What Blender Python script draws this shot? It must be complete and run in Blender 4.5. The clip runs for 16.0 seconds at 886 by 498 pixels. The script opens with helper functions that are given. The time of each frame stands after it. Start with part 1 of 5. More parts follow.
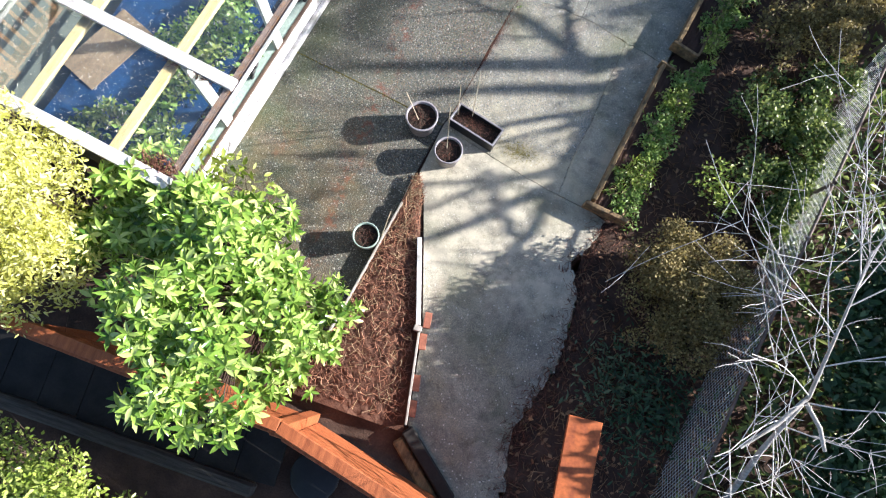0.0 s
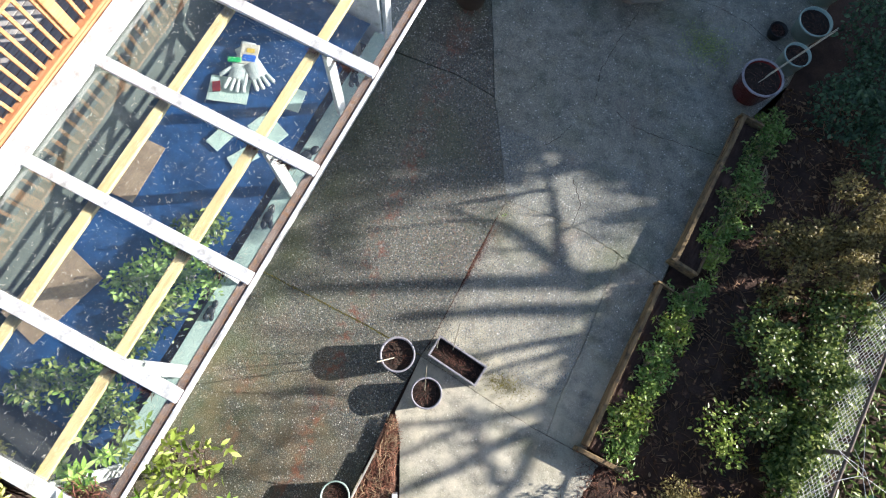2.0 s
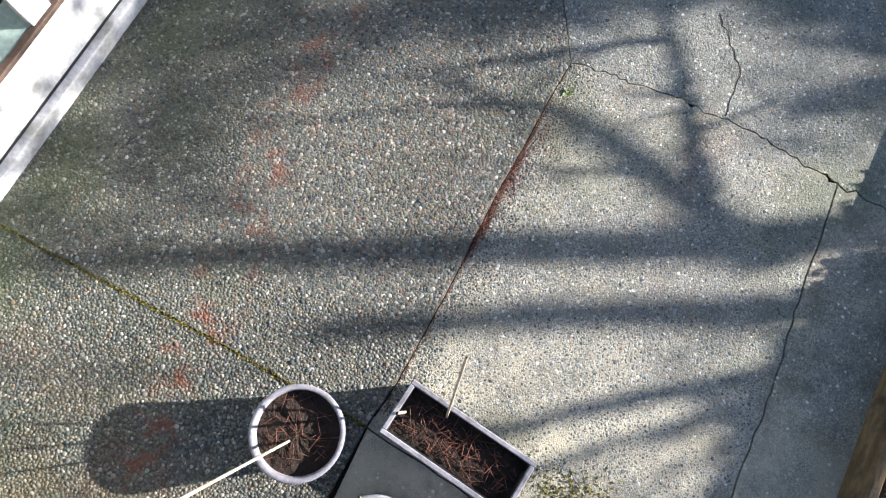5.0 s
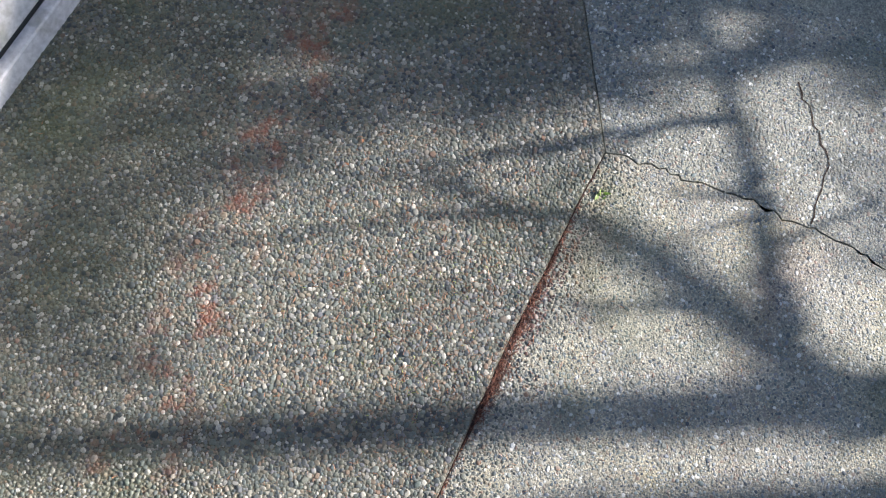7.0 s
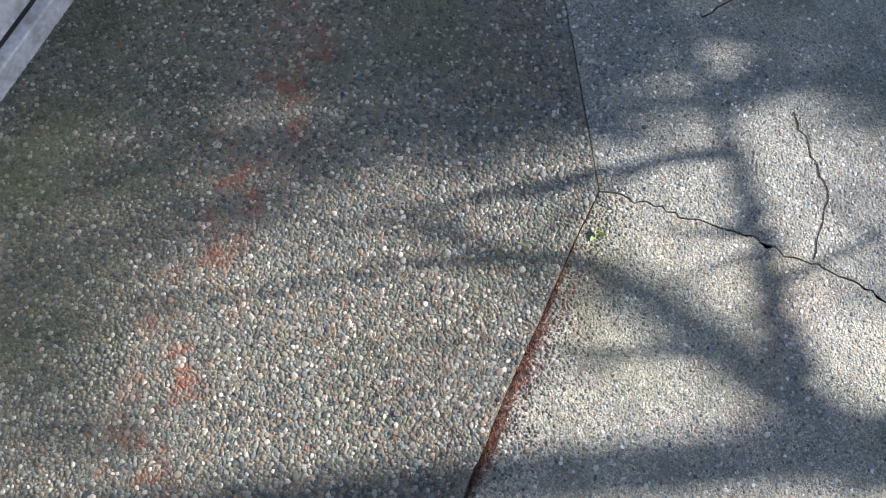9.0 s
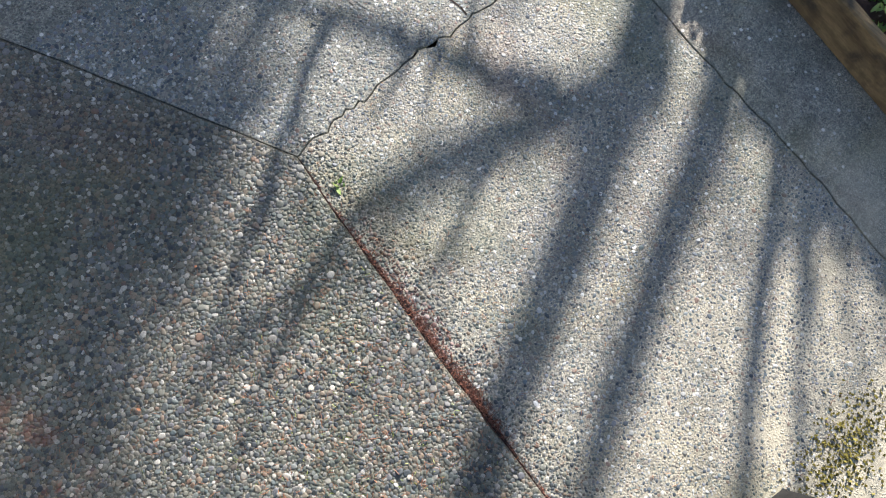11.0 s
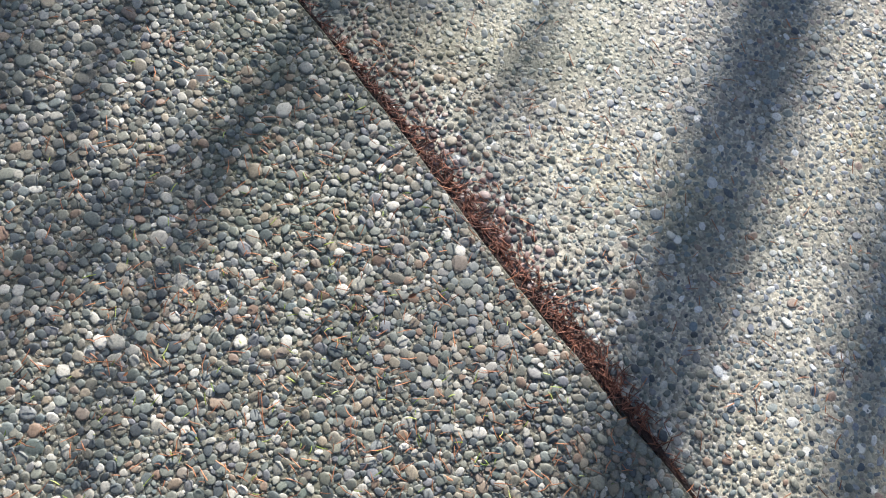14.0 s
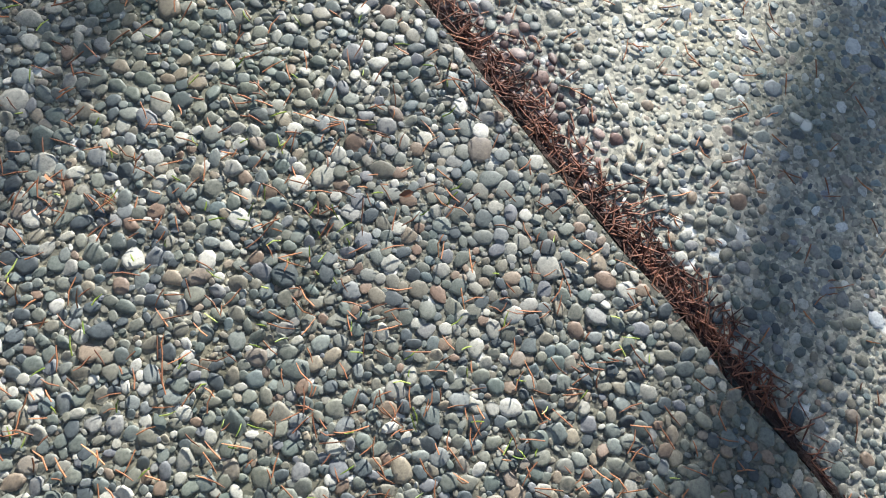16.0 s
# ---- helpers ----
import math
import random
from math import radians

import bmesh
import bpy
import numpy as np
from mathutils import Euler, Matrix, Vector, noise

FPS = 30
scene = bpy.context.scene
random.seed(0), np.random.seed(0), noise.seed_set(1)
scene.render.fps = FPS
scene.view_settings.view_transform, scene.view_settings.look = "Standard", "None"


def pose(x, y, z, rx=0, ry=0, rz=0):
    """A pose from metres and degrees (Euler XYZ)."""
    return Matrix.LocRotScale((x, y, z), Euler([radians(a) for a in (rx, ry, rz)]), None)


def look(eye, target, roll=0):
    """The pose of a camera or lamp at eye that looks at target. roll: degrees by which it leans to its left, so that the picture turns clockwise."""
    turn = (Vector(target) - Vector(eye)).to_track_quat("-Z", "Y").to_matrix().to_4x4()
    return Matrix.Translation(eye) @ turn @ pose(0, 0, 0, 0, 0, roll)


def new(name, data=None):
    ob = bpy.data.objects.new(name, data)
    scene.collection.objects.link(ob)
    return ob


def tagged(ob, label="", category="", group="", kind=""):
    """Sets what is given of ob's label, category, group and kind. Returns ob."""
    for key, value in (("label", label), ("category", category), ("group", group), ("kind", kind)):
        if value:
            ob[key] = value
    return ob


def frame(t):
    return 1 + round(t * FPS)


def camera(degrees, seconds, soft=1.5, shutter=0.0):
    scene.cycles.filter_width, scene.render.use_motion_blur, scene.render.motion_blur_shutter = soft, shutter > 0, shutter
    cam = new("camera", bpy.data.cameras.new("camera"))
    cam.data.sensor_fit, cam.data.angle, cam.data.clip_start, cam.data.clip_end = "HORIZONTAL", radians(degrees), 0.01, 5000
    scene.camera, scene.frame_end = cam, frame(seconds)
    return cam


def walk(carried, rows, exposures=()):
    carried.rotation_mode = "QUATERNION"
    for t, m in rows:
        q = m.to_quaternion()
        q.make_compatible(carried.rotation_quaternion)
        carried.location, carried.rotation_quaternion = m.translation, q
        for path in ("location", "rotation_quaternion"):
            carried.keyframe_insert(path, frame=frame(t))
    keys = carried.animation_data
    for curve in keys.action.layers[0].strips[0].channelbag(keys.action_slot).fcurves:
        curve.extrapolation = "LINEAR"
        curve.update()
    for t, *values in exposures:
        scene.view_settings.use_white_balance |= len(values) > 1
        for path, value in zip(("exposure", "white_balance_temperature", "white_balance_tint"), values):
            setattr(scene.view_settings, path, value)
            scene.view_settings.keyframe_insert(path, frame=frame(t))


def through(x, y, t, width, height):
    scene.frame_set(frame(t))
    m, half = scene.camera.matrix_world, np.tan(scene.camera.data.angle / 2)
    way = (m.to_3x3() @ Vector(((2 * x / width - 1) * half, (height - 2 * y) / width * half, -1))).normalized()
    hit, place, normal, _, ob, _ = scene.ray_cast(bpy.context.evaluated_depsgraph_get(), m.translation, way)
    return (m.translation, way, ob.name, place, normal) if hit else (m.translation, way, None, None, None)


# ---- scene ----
cam = camera(72.4, 16.0, 1.15)
PATH = [
    (0, (0.407, -5.559, 7.649), (0.34, -5.133, 5.696), 10.1),
    (0.5, (0.414, -5.384, 7.645), (0.351, -4.957, 5.692), 10.5),
    (1, (0.3, -4.837, 7.641), (0.236, -4.404, 5.689), 10.5),
    (1.5, (-0.045, -3.839, 7.61), (-0.099, -3.395, 5.661), 12.0),
    (2, (-0.296, -2.724, 7.645), (-0.37, -2.259, 5.701), 9.9),
    (2.5, (-0.36, -2.256, 7.613), (-0.441, -1.786, 5.671), 9.2),
    (3, (-0.338, -2.076, 6.946), (-0.424, -1.605, 5.004), 8.8),
    (3.5, (-0.274, -2.017, 5.831), (-0.368, -1.546, 3.889), 7.7),
    (4, (-0.224, -1.984, 4.753), (-0.312, -1.525, 2.809), 8.2),
    (4.2, (-0.219, -2.022, 4.346), (-0.312, -1.563, 2.401), 7.6),
    (6.3, (-0.283, -1.874, 2.453), (-0.321, -1.452, 0.492), 13.8),
    (6.5, (-0.326, -1.707, 2.446), (-0.364, -1.283, 0.485), 13.9),
    (7, (-0.494, -1.167, 2.43), (-0.526, -0.736, 0.478), 14.1),
    (7.5, (-0.588, -0.97, 2.415), (-0.772, -0.61, 0.456), 8.6),
    (8, (-0.588, -0.983, 2.391), (-0.923, -0.725, 0.436), 1.0),
    (8.5, (-0.572, -0.993, 2.379), (-0.857, -0.685, 0.424), 4.0),
    (9, (-0.552, -1.004, 2.338), (-0.552, -0.525, 0.396), 16.6),
    (9.5, (-0.508, -1.001, 2.302), (-0.197, -0.539, 0.381), 18.8),
    (9.7, (-0.481, -0.997, 2.289), (-0.067, -0.593, 0.375), 17.7),
    (11.8, (-0.391, -0.706, 2.081), (0.053, -0.65, 0.132), 36.3),
    (12, (-0.389, -0.737, 1.919), (0.049, -0.67, -0.031), 34.8),
    (12.5, (-0.393, -0.799, 1.59), (0.033, -0.708, -0.362), 31.4),
    (13, (-0.408, -0.836, 1.354), (0.011, -0.719, -0.598), 27.7),
    (13.5, (-0.424, -0.852, 1.172), (-0.005, -0.711, -0.778), 24.8),
    (14, (-0.434, -0.872, 1.025), (-0.015, -0.717, -0.925), 23.3),
    (14.5, (-0.447, -0.9, 0.901), (-0.034, -0.738, -1.049), 22.4),
    (15, (-0.462, -0.925, 0.798), (-0.038, -0.75, -1.148), 21.3),
    (15.5, (-0.465, -0.937, 0.712), (-0.042, -0.756, -1.234), 20.7),
    (16, (-0.463, -0.939, 0.642), (-0.041, -0.753, -1.304), 20.4),
]
walk(cam, [(t, look(e, g, r)) for t, e, g, r in PATH], [(0, 1.76, 5800, 14), (1.5, 1.63, 5850, 13), (3, 1.54, 5850, 13), (4, 1.74, 5800, 14), (6.5, 1.6, 5850, 14), (7.5, 1.75, 5850, 15), (9, 1.76, 5850, 15), (9.7, 1.72, 5850, 15), (12.0, 1.69, 5920, 14), (14.5, 1.56, 5750, 12), (16, 1.54, 5700, 8)])

# sun from the low right, parallel to the long pot shadows
SUN = Vector((0.853, 0.394, 0.342)).normalized()
world = bpy.data.worlds.new("sky")
scene.world = world
world.use_nodes = True
wn = world.node_tree.nodes
sky = wn.new("ShaderNodeTexSky")
sky.sky_type, sky.sun_disc = "NISHITA", False
sky.sun_elevation, sky.sun_rotation = radians(20), radians(65.2)
world.node_tree.links.new(sky.outputs[0], wn["Background"].inputs[0])
wn["Background"].inputs[1].default_value = 0.06
sun = new("sun", bpy.data.lights.new("sun", "SUN"))
sun.data.energy, sun.data.angle, sun.data.color = 4.8, radians(0.5), (1.0, 0.9, 0.76)
sun.matrix_world = look(SUN * 30, (0, 0, 0))

rng = np.random.default_rng(7)


# ---- materials ----
def rgb(c):
    return (*c, 1.0)


def material(name, rough=0.8, metal=0.0, spec=0.5):
    m = bpy.data.materials.new(name)
    m.use_nodes = True
    b = m.node_tree.nodes["Principled BSDF"]
    b.inputs["Roughness"].default_value, b.inputs["Metallic"].default_value = rough, metal
    b.inputs["Specular IOR Level"].default_value = spec
    return m, m.node_tree.nodes, m.node_tree.links, b


def ramp(nodes, links, source, stops, mode="LINEAR"):
    r = nodes.new("ShaderNodeValToRGB")
    r.color_ramp.interpolation = mode
    while len(r.color_ramp.elements) < len(stops):
        r.color_ramp.elements.new(0.5)
    for e, (p, c) in zip(r.color_ramp.elements, stops):
        e.position, e.color = p, rgb(c)
    links.new(source, r.inputs[0])
    return r.outputs[0]


def noise_tex(nodes, links, scale, detail=4.0, stretch=None, rough=0.55):
    co = nodes.new("ShaderNodeTexCoord")
    n = nodes.new("ShaderNodeTexNoise")
    n.inputs["Scale"].default_value, n.inputs["Detail"].default_value, n.inputs["Roughness"].default_value = scale, detail, rough
    if stretch:
        mp = nodes.new("ShaderNodeMapping")
        mp.inputs["Scale"].default_value = stretch
        links.new(co.outputs["Object"], mp.inputs[0])
        links.new(mp.outputs[0], n.inputs[0])
    else:
        links.new(co.outputs["Object"], n.inputs[0])
    return n.outputs[0]


def mixed(nodes, links, fac, a, b, mode="MIX"):
    m = nodes.new("ShaderNodeMix")
    m.data_type, m.blend_type = "RGBA", mode
    for value, sock in ((fac, 0), (a, 6), (b, 7)):
        if isinstance(value, bpy.types.NodeSocket):
            links.new(value, m.inputs[sock])
        else:
            m.inputs[sock].default_value = value if sock == 0 else rgb(value)
    return m.outputs[2]


def bumped(nodes, links, b, height, strength=0.4, distance=0.01):
    n = nodes.new("ShaderNodeBump")
    n.inputs["Strength"].default_value, n.inputs["Distance"].default_value = strength, distance
    links.new(height, n.inputs["Height"])
    links.new(n.outputs[0], b.inputs["Normal"])


def plain(name, c1, c2, scale=6.0, rough=0.7, bump=0.2, grain=60.0, stretch=None, island=0.0, metal=0.0, spec=0.4, dirt=None):
    """Two tones by a broad noise, fine grain in colour and relief, and, where asked, a shift from piece to piece."""
    m, n, l, b = material(name, rough, metal, spec)
    broad = noise_tex(n, l, scale, 5, stretch)
    fine = noise_tex(n, l, grain, 4, stretch)
    col = ramp(n, l, broad, [(0.3, c1), (0.7, c2)])
    if dirt:
        col = mixed(n, l, ramp(n, l, noise_tex(n, l, scale * 2.3, 6), [(0.5, (0, 0, 0)), (0.68, (1, 1, 1))]), col, dirt)
    col = mixed(n, l, 0.5, col, ramp(n, l, fine, [(0.3, (0.35, 0.35, 0.35)), (0.7, (1, 1, 1))]), "MULTIPLY")
    if island:
        g = n.new("ShaderNodeNewGeometry")
        v = 1.0 - island
        col = mixed(n, l, 1.0, col, ramp(n, l, g.outputs["Random Per Island"], [(0.0, (v, v, v)), (1.0, (1 + island, 1 + island, 1 + island * 0.6))]), "MULTIPLY")
    l.new(col, b.inputs["Base Color"])
    bumped(n, l, b, fine, bump, 0.01)
    return m


def leafy(name, dark, mid, light, rough=0.45, through=0.35):
    """Leaves that differ one from another, glossy on top and letting light through."""
    m, n, l, b = material(name, rough, 0, 0.5)
    g = n.new("ShaderNodeNewGeometry")
    col = ramp(n, l, g.outputs["Random Per Island"], [(0.0, dark), (0.55, mid), (1.0, light)])
    col = mixed(n, l, 0.35, col, ramp(n, l, noise_tex(n, l, 25, 3), [(0.3, (0.5, 0.5, 0.4)), (0.7, (1, 1, 1))]), "MULTIPLY")
    l.new(col, b.inputs["Base Color"])
    t = n.new("ShaderNodeBsdfTranslucent")
    l.new(col, t.inputs[0])
    mx = n.new("ShaderNodeMixShader")
    mx.inputs[0].default_value = through
    l.new(b.outputs[0], mx.inputs[1])
    l.new(t.outputs[0], mx.inputs[2])
    l.new(mx.outputs[0], n["Material Output"].inputs[0])
    return m


PEBBLE = [(0.0, (0.055, 0.064, 0.068)), (0.1, (0.09, 0.106, 0.112)), (0.2, (0.135, 0.152, 0.13)), (0.3, (0.22, 0.198, 0.15)), (0.38, (0.128, 0.156, 0.14)), (0.48, (0.225, 0.225, 0.178)),
          (0.56, (0.14, 0.172, 0.172)), (0.64, (0.295, 0.26, 0.192)), (0.7, (0.218, 0.146, 0.104)), (0.74, (0.245, 0.27, 0.236)), (0.82, (0.17, 0.175, 0.188)), (0.9, (0.36, 0.348, 0.288)), (0.955, (0.43, 0.42, 0.36)), (1.0, (0.58, 0.56, 0.49))]


def stains(n, l, col):
    """Moss green and rust patches and a broad grey drift over the slab."""
    moss = ramp(n, l, noise_tex(n, l, 0.9, 6), [(0.52, (0, 0, 0)), (0.72, (0.55, 0.55, 0.55))])
    col = mixed(n, l, moss, col, (0.075, 0.1, 0.04))
    rust = ramp(n, l, noise_tex(n, l, 1.7, 7, (1, 0.5, 1)), [(0.58, (0, 0, 0)), (0.74, (0.26, 0.26, 0.26))])
    col = mixed(n, l, rust, col, (0.2, 0.085, 0.04))
    xyz = n.new("ShaderNodeSeparateXYZ")
    l.new(n.new("ShaderNodeTexCoord").outputs["Object"], xyz.inputs[0])

    def span(stops, axis="X", lo=-3.0, hi=3.0):
        m = n.new("ShaderNodeMapRange")
        m.inputs["From Min"].default_value, m.inputs["From Max"].default_value = lo, hi
        l.new(xyz.outputs[axis], m.inputs["Value"])
        return ramp(n, l, m.outputs[0], stops)

    # green film under the eave's drip and a broken line of rust from the old gutter
    film = span([(0.08, (1, 1, 1)), (0.27, (0, 0, 0))])
    film = mixed(n, l, 1.0, film, ramp(n, l, noise_tex(n, l, 2.2, 7), [(0.38, (0, 0, 0)), (0.62, (0.6, 0.6, 0.6))]), "MULTIPLY")
    col = mixed(n, l, film, col, (0.06, 0.085, 0.03))
    drip = span([(0.235, (0, 0, 0)), (0.265, (1, 1, 1)), (0.28, (1, 1, 1)), (0.305, (0, 0, 0))])
    drip = mixed(n, l, 1.0, drip, ramp(n, l, noise_tex(n, l, 5.5, 12, None, 0.78), [(0.5, (0, 0, 0)), (0.61, (0.8, 0.8, 0.8))]), "MULTIPLY")
    col = mixed(n, l, drip, col, (0.22, 0.07, 0.035))
    # ochre dust and a second rust run on the lower dark slab
    low_end = span([(0.4, (1, 1, 1)), (0.55, (0, 0, 0))], "Y", -5.5, 0.5)
    ochre = mixed(n, l, 1.0, low_end, span([(0.3, (1, 1, 1)), (0.42, (0, 0, 0))]), "MULTIPLY")
    run = mixed(n, l, 1.0, low_end, span([(0.085, (0, 0, 0)), (0.105, (1, 1, 1)), (0.13, (1, 1, 1)), (0.155, (0, 0, 0))]), "MULTIPLY")
    ochre = mixed(n, l, 1.0, ochre, ramp(n, l, noise_tex(n, l, 2.6, 9, None, 0.68), [(0.42, (0, 0, 0)), (0.66, (0.5, 0.5, 0.5))]), "MULTIPLY")
    run = mixed(n, l, 1.0, run, ramp(n, l, noise_tex(n, l, 4.0, 12, (1, 0.6, 1), 0.75), [(0.5, (0, 0, 0)), (0.64, (0.62, 0.62, 0.62))]), "MULTIPLY")
    col = mixed(n, l, ochre, col, (0.21, 0.15, 0.075))
    return mixed(n, l, run, col, (0.24, 0.115, 0.06))


def pebble_material(name, per_object, palette=PEBBLE, gain=1.0):
    m, n, l, b = material(name, 0.55, 0, 0.4)
    if per_object:
        rnd = n.new("ShaderNodeObjectInfo").outputs["Random"]
    else:
        rnd = n.new("ShaderNodeNewGeometry").outputs["Random Per Island"]
    col = ramp(n, l, rnd, [(p, tuple(v * gain for v in c)) for p, c in palette])
    grit = noise_tex(n, l, 3 if per_object else 260, 6, None, 0.7)
    col = mixed(n, l, 0.75, col, ramp(n, l, grit, [(0.32, (0.45, 0.46, 0.46)), (0.5, (0.95, 0.95, 0.95)), (0.68, (1.3, 1.28, 1.22))]), "MULTIPLY")
    if not per_object:
        col = stains(n, l, col)
    l.new(col, b.inputs["Base Color"])
    bumped(n, l, b, grit, 0.25, 0.002)
    return m


def aggregate(name, cell, mortar, gain, show, palette=PEBBLE, hidden=0.0, lift=0.6, sand_sun_tint=None):
    """Exposed-aggregate concrete: rounded stones in two sizes set in cement, some of them worn over."""
    m, n, l, b = material(name, 0.7, 0, 0.35)
    co = n.new("ShaderNodeTexCoord").outputs["Object"]
    vor = n.new("ShaderNodeTexVoronoi")
    vor.inputs["Scale"].default_value = cell
    l.new(co, vor.inputs["Vector"])
    sep = n.new("ShaderNodeSeparateColor")
    l.new(vor.outputs["Color"], sep.inputs[0])
    stone = ramp(n, l, sep.outputs[0], [(p, tuple(v * gain for v in c)) for p, c in palette])
    inside = ramp(n, l, vor.outputs["Distance"], [(0.28, (1, 1, 1)), (0.52, (0, 0, 0))])
    inside = mixed(n, l, 1.0, inside, ramp(n, l, sep.outputs[1], [(hidden - 0.02, (0, 0, 0)), (hidden + 0.02, (1, 1, 1))]), "MULTIPLY")
    worn = ramp(n, l, noise_tex(n, l, 3.1, 8), [(show - 0.1, (0, 0, 0)), (show + 0.1, (1, 1, 1))])
    fac = mixed(n, l, 1.0, inside, worn, "MULTIPLY")
    cement = ramp(n, l, noise_tex(n, l, 40, 6), [(0.3, tuple(v * 0.75 for v in mortar)), (0.7, mortar)])
    grit = n.new("ShaderNodeTexVoronoi")
    grit.inputs["Scale"].default_value = 230.0
    l.new(co, grit.inputs["Vector"])
    gsep = n.new("ShaderNodeSeparateColor")
    l.new(grit.outputs["Color"], gsep.inputs[0])
    sand = ramp(n, l, gsep.outputs[0], [(0.0, (0.3, 0.31, 0.32)), (0.3, (0.62, 0.62, 0.6)), (0.6, (0.95, 0.94, 0.9)), (0.85, (1.2, 1.15, 1.05)), (1.0, (1.5, 1.45, 1.35))])
    cement = mixed(n, l, 0.85, cement, sand, "MULTIPLY")
    col = mixed(n, l, fac, cement, stone)
    col = mixed(n, l, 0.6, col, ramp(n, l, noise_tex(n, l, 0.8, 8), [(0.35, (0.6, 0.6, 0.6)), (0.65, (1, 1, 1))]), "MULTIPLY")
    col = mixed(n, l, 0.9, col, ramp(n, l, noise_tex(n, l, 4.5, 9, None, 0.72), [(0.36, (0.55, 0.57, 0.56)), (0.5, (0.95, 0.95, 0.93)), (0.66, (1.2, 1.18, 1.12))]), "MULTIPLY")
    # bright stone tips and small dark pits
    col = mixed(n, l, 0.85, col, ramp(n, l, noise_tex(n, l, 60, 3, None, 0.8), [(0.34, (0.55, 0.56, 0.56)), (0.48, (0.95, 0.95, 0.94)), (0.62, (1.05, 1.05, 1.03)), (0.7, (1.7, 1.68, 1.6))]), "MULTIPLY")
    tips = n.new("ShaderNodeTexVoronoi")
    tips.inputs["Scale"].default_value = 29.0
    l.new(co, tips.inputs["Vector"])
    tsep = n.new("ShaderNodeSeparateColor")
    l.new(tips.outputs["Color"], tsep.inputs[0])
    spot = mixed(n, l, 1.0, ramp(n, l, tips.outputs["Distance"], [(0.2, (1, 1, 1)), (0.28, (0, 0, 0))]), ramp(n, l, tsep.outputs[0], [(0.72, (0, 0, 0)), (0.76, (0.85, 0.85, 0.85))]), "MULTIPLY")
    pit = mixed(n, l, 1.0, ramp(n, l, tips.outputs["Distance"], [(0.2, (1, 1, 1)), (0.34, (0, 0, 0))]), ramp(n, l, tsep.outputs[1], [(0.66, (0, 0, 0)), (0.7, (0.7, 0.7, 0.7))]), "MULTIPLY")
    col = mixed(n, l, pit, col, tuple(0.35 * v for v in mortar))
    col = mixed(n, l, spot, col, ramp(n, l, tsep.outputs[2], [(0.0, (0.5, 0.5, 0.47)), (1.0, (0.9, 0.88, 0.8))]))
    # yellow lichen and bluish bare cement in broad drifts
    col = mixed(n, l, ramp(n, l, noise_tex(n, l, 2.1, 9, None, 0.7), [(0.5, (0, 0, 0)), (0.68, (0.5, 0.5, 0.5))]), col, (0.3, 0.26, 0.12), "SOFT_LIGHT")
    col = mixed(n, l, ramp(n, l, noise_tex(n, l, 6.5, 10, None, 0.75), [(0.5, (0, 0, 0)), (0.7, (0.55, 0.55, 0.55))]), col, tuple(0.4 * v for v in mortar))
    if sand_sun_tint:
        # yellow sand over the low end, lightened for sun and dropped where shade falls
        xyz = n.new("ShaderNodeSeparateXYZ")
        l.new(co, xyz.inputs[0])
        m2 = n.new("ShaderNodeMapRange")
        m2.inputs["From Min"].default_value, m2.inputs["From Max"].default_value = -7.0, 0.0
        l.new(xyz.outputs["Y"], m2.inputs["Value"])
        low_end = ramp(n, l, m2.outputs[0], [(0.34, (0, 0, 0)), (0.42, (1, 1, 1)), (0.72, (1, 1, 1)), (0.81, (0, 0, 0))])
        sand_sun = mixed(n, l, 1.0, low_end, ramp(n, l, noise_tex(n, l, 3.4, 9, None, 0.66), [(0.38, (0.1, 0.1, 0.1)), (0.6, (0.75, 0.75, 0.75))]), "MULTIPLY")
        col = mixed(n, l, sand_sun, col, sand_sun_tint)
    col = stains(n, l, col)
    l.new(col, b.inputs["Base Color"])
    add = n.new("ShaderNodeMath")
    add.operation = "MULTIPLY_ADD"
    l.new(gsep.outputs[0], add.inputs[0])
    add.inputs[1].default_value = 0.5
    l.new(fac, add.inputs[2])
    bumped(n, l, b, add.outputs[0], lift, 0.005)
    return m


M_AGG_L = aggregate("dark exposed aggregate", 58.0, (0.13, 0.13, 0.115), 1.2, 0.3)
M_BED = aggregate("grit between pebbles", 130.0, (0.25, 0.24, 0.195), 0.8, 0.3)
WORN = [(p, tuple(0.8 * v + 0.09 for v in c)) for p, c in PEBBLE]
M_AGG_R = aggregate("worn pale concrete", 105.0, (0.52, 0.5, 0.43), 1.0, 0.42, WORN, 0.25, 0.6, (0.62, 0.565, 0.41))
# moss is its own; the mortar is also toned down for the hedge shade
M_AGG_TOP = aggregate("mossy worn concrete toned for shade", 82.0, (0.46, 0.465, 0.41), 1.0, 0.36, WORN, 0.15, 0.8)
M_PEBBLE = pebble_material("river pebbles", False, PEBBLE, 0.82)
M_PEBBLE_ONE = pebble_material("river pebble", True, PEBBLE, 0.82)
M_PEBBLE_R = pebble_material("worn pebbles", False, [(p, (c[0] * 0.95, c[1], c[2] * 1.1)) for p, c in PEBBLE], 1.1)
M_AGG_LOW = aggregate("sandy worn concrete toned for sun", 105.0, (0.5, 0.485, 0.42), 1.0, 0.46, WORN, 0.35, 0.6, (0.66, 0.61, 0.47))
M_PEBBLE_RED = pebble_material("dirt-stained pebbles", False, [(0.0, (0.05, 0.03, 0.028)), (0.4, (0.12, 0.07, 0.06)), (0.75, (0.2, 0.13, 0.11)), (1.0, (0.34, 0.28, 0.25))], 1.0)
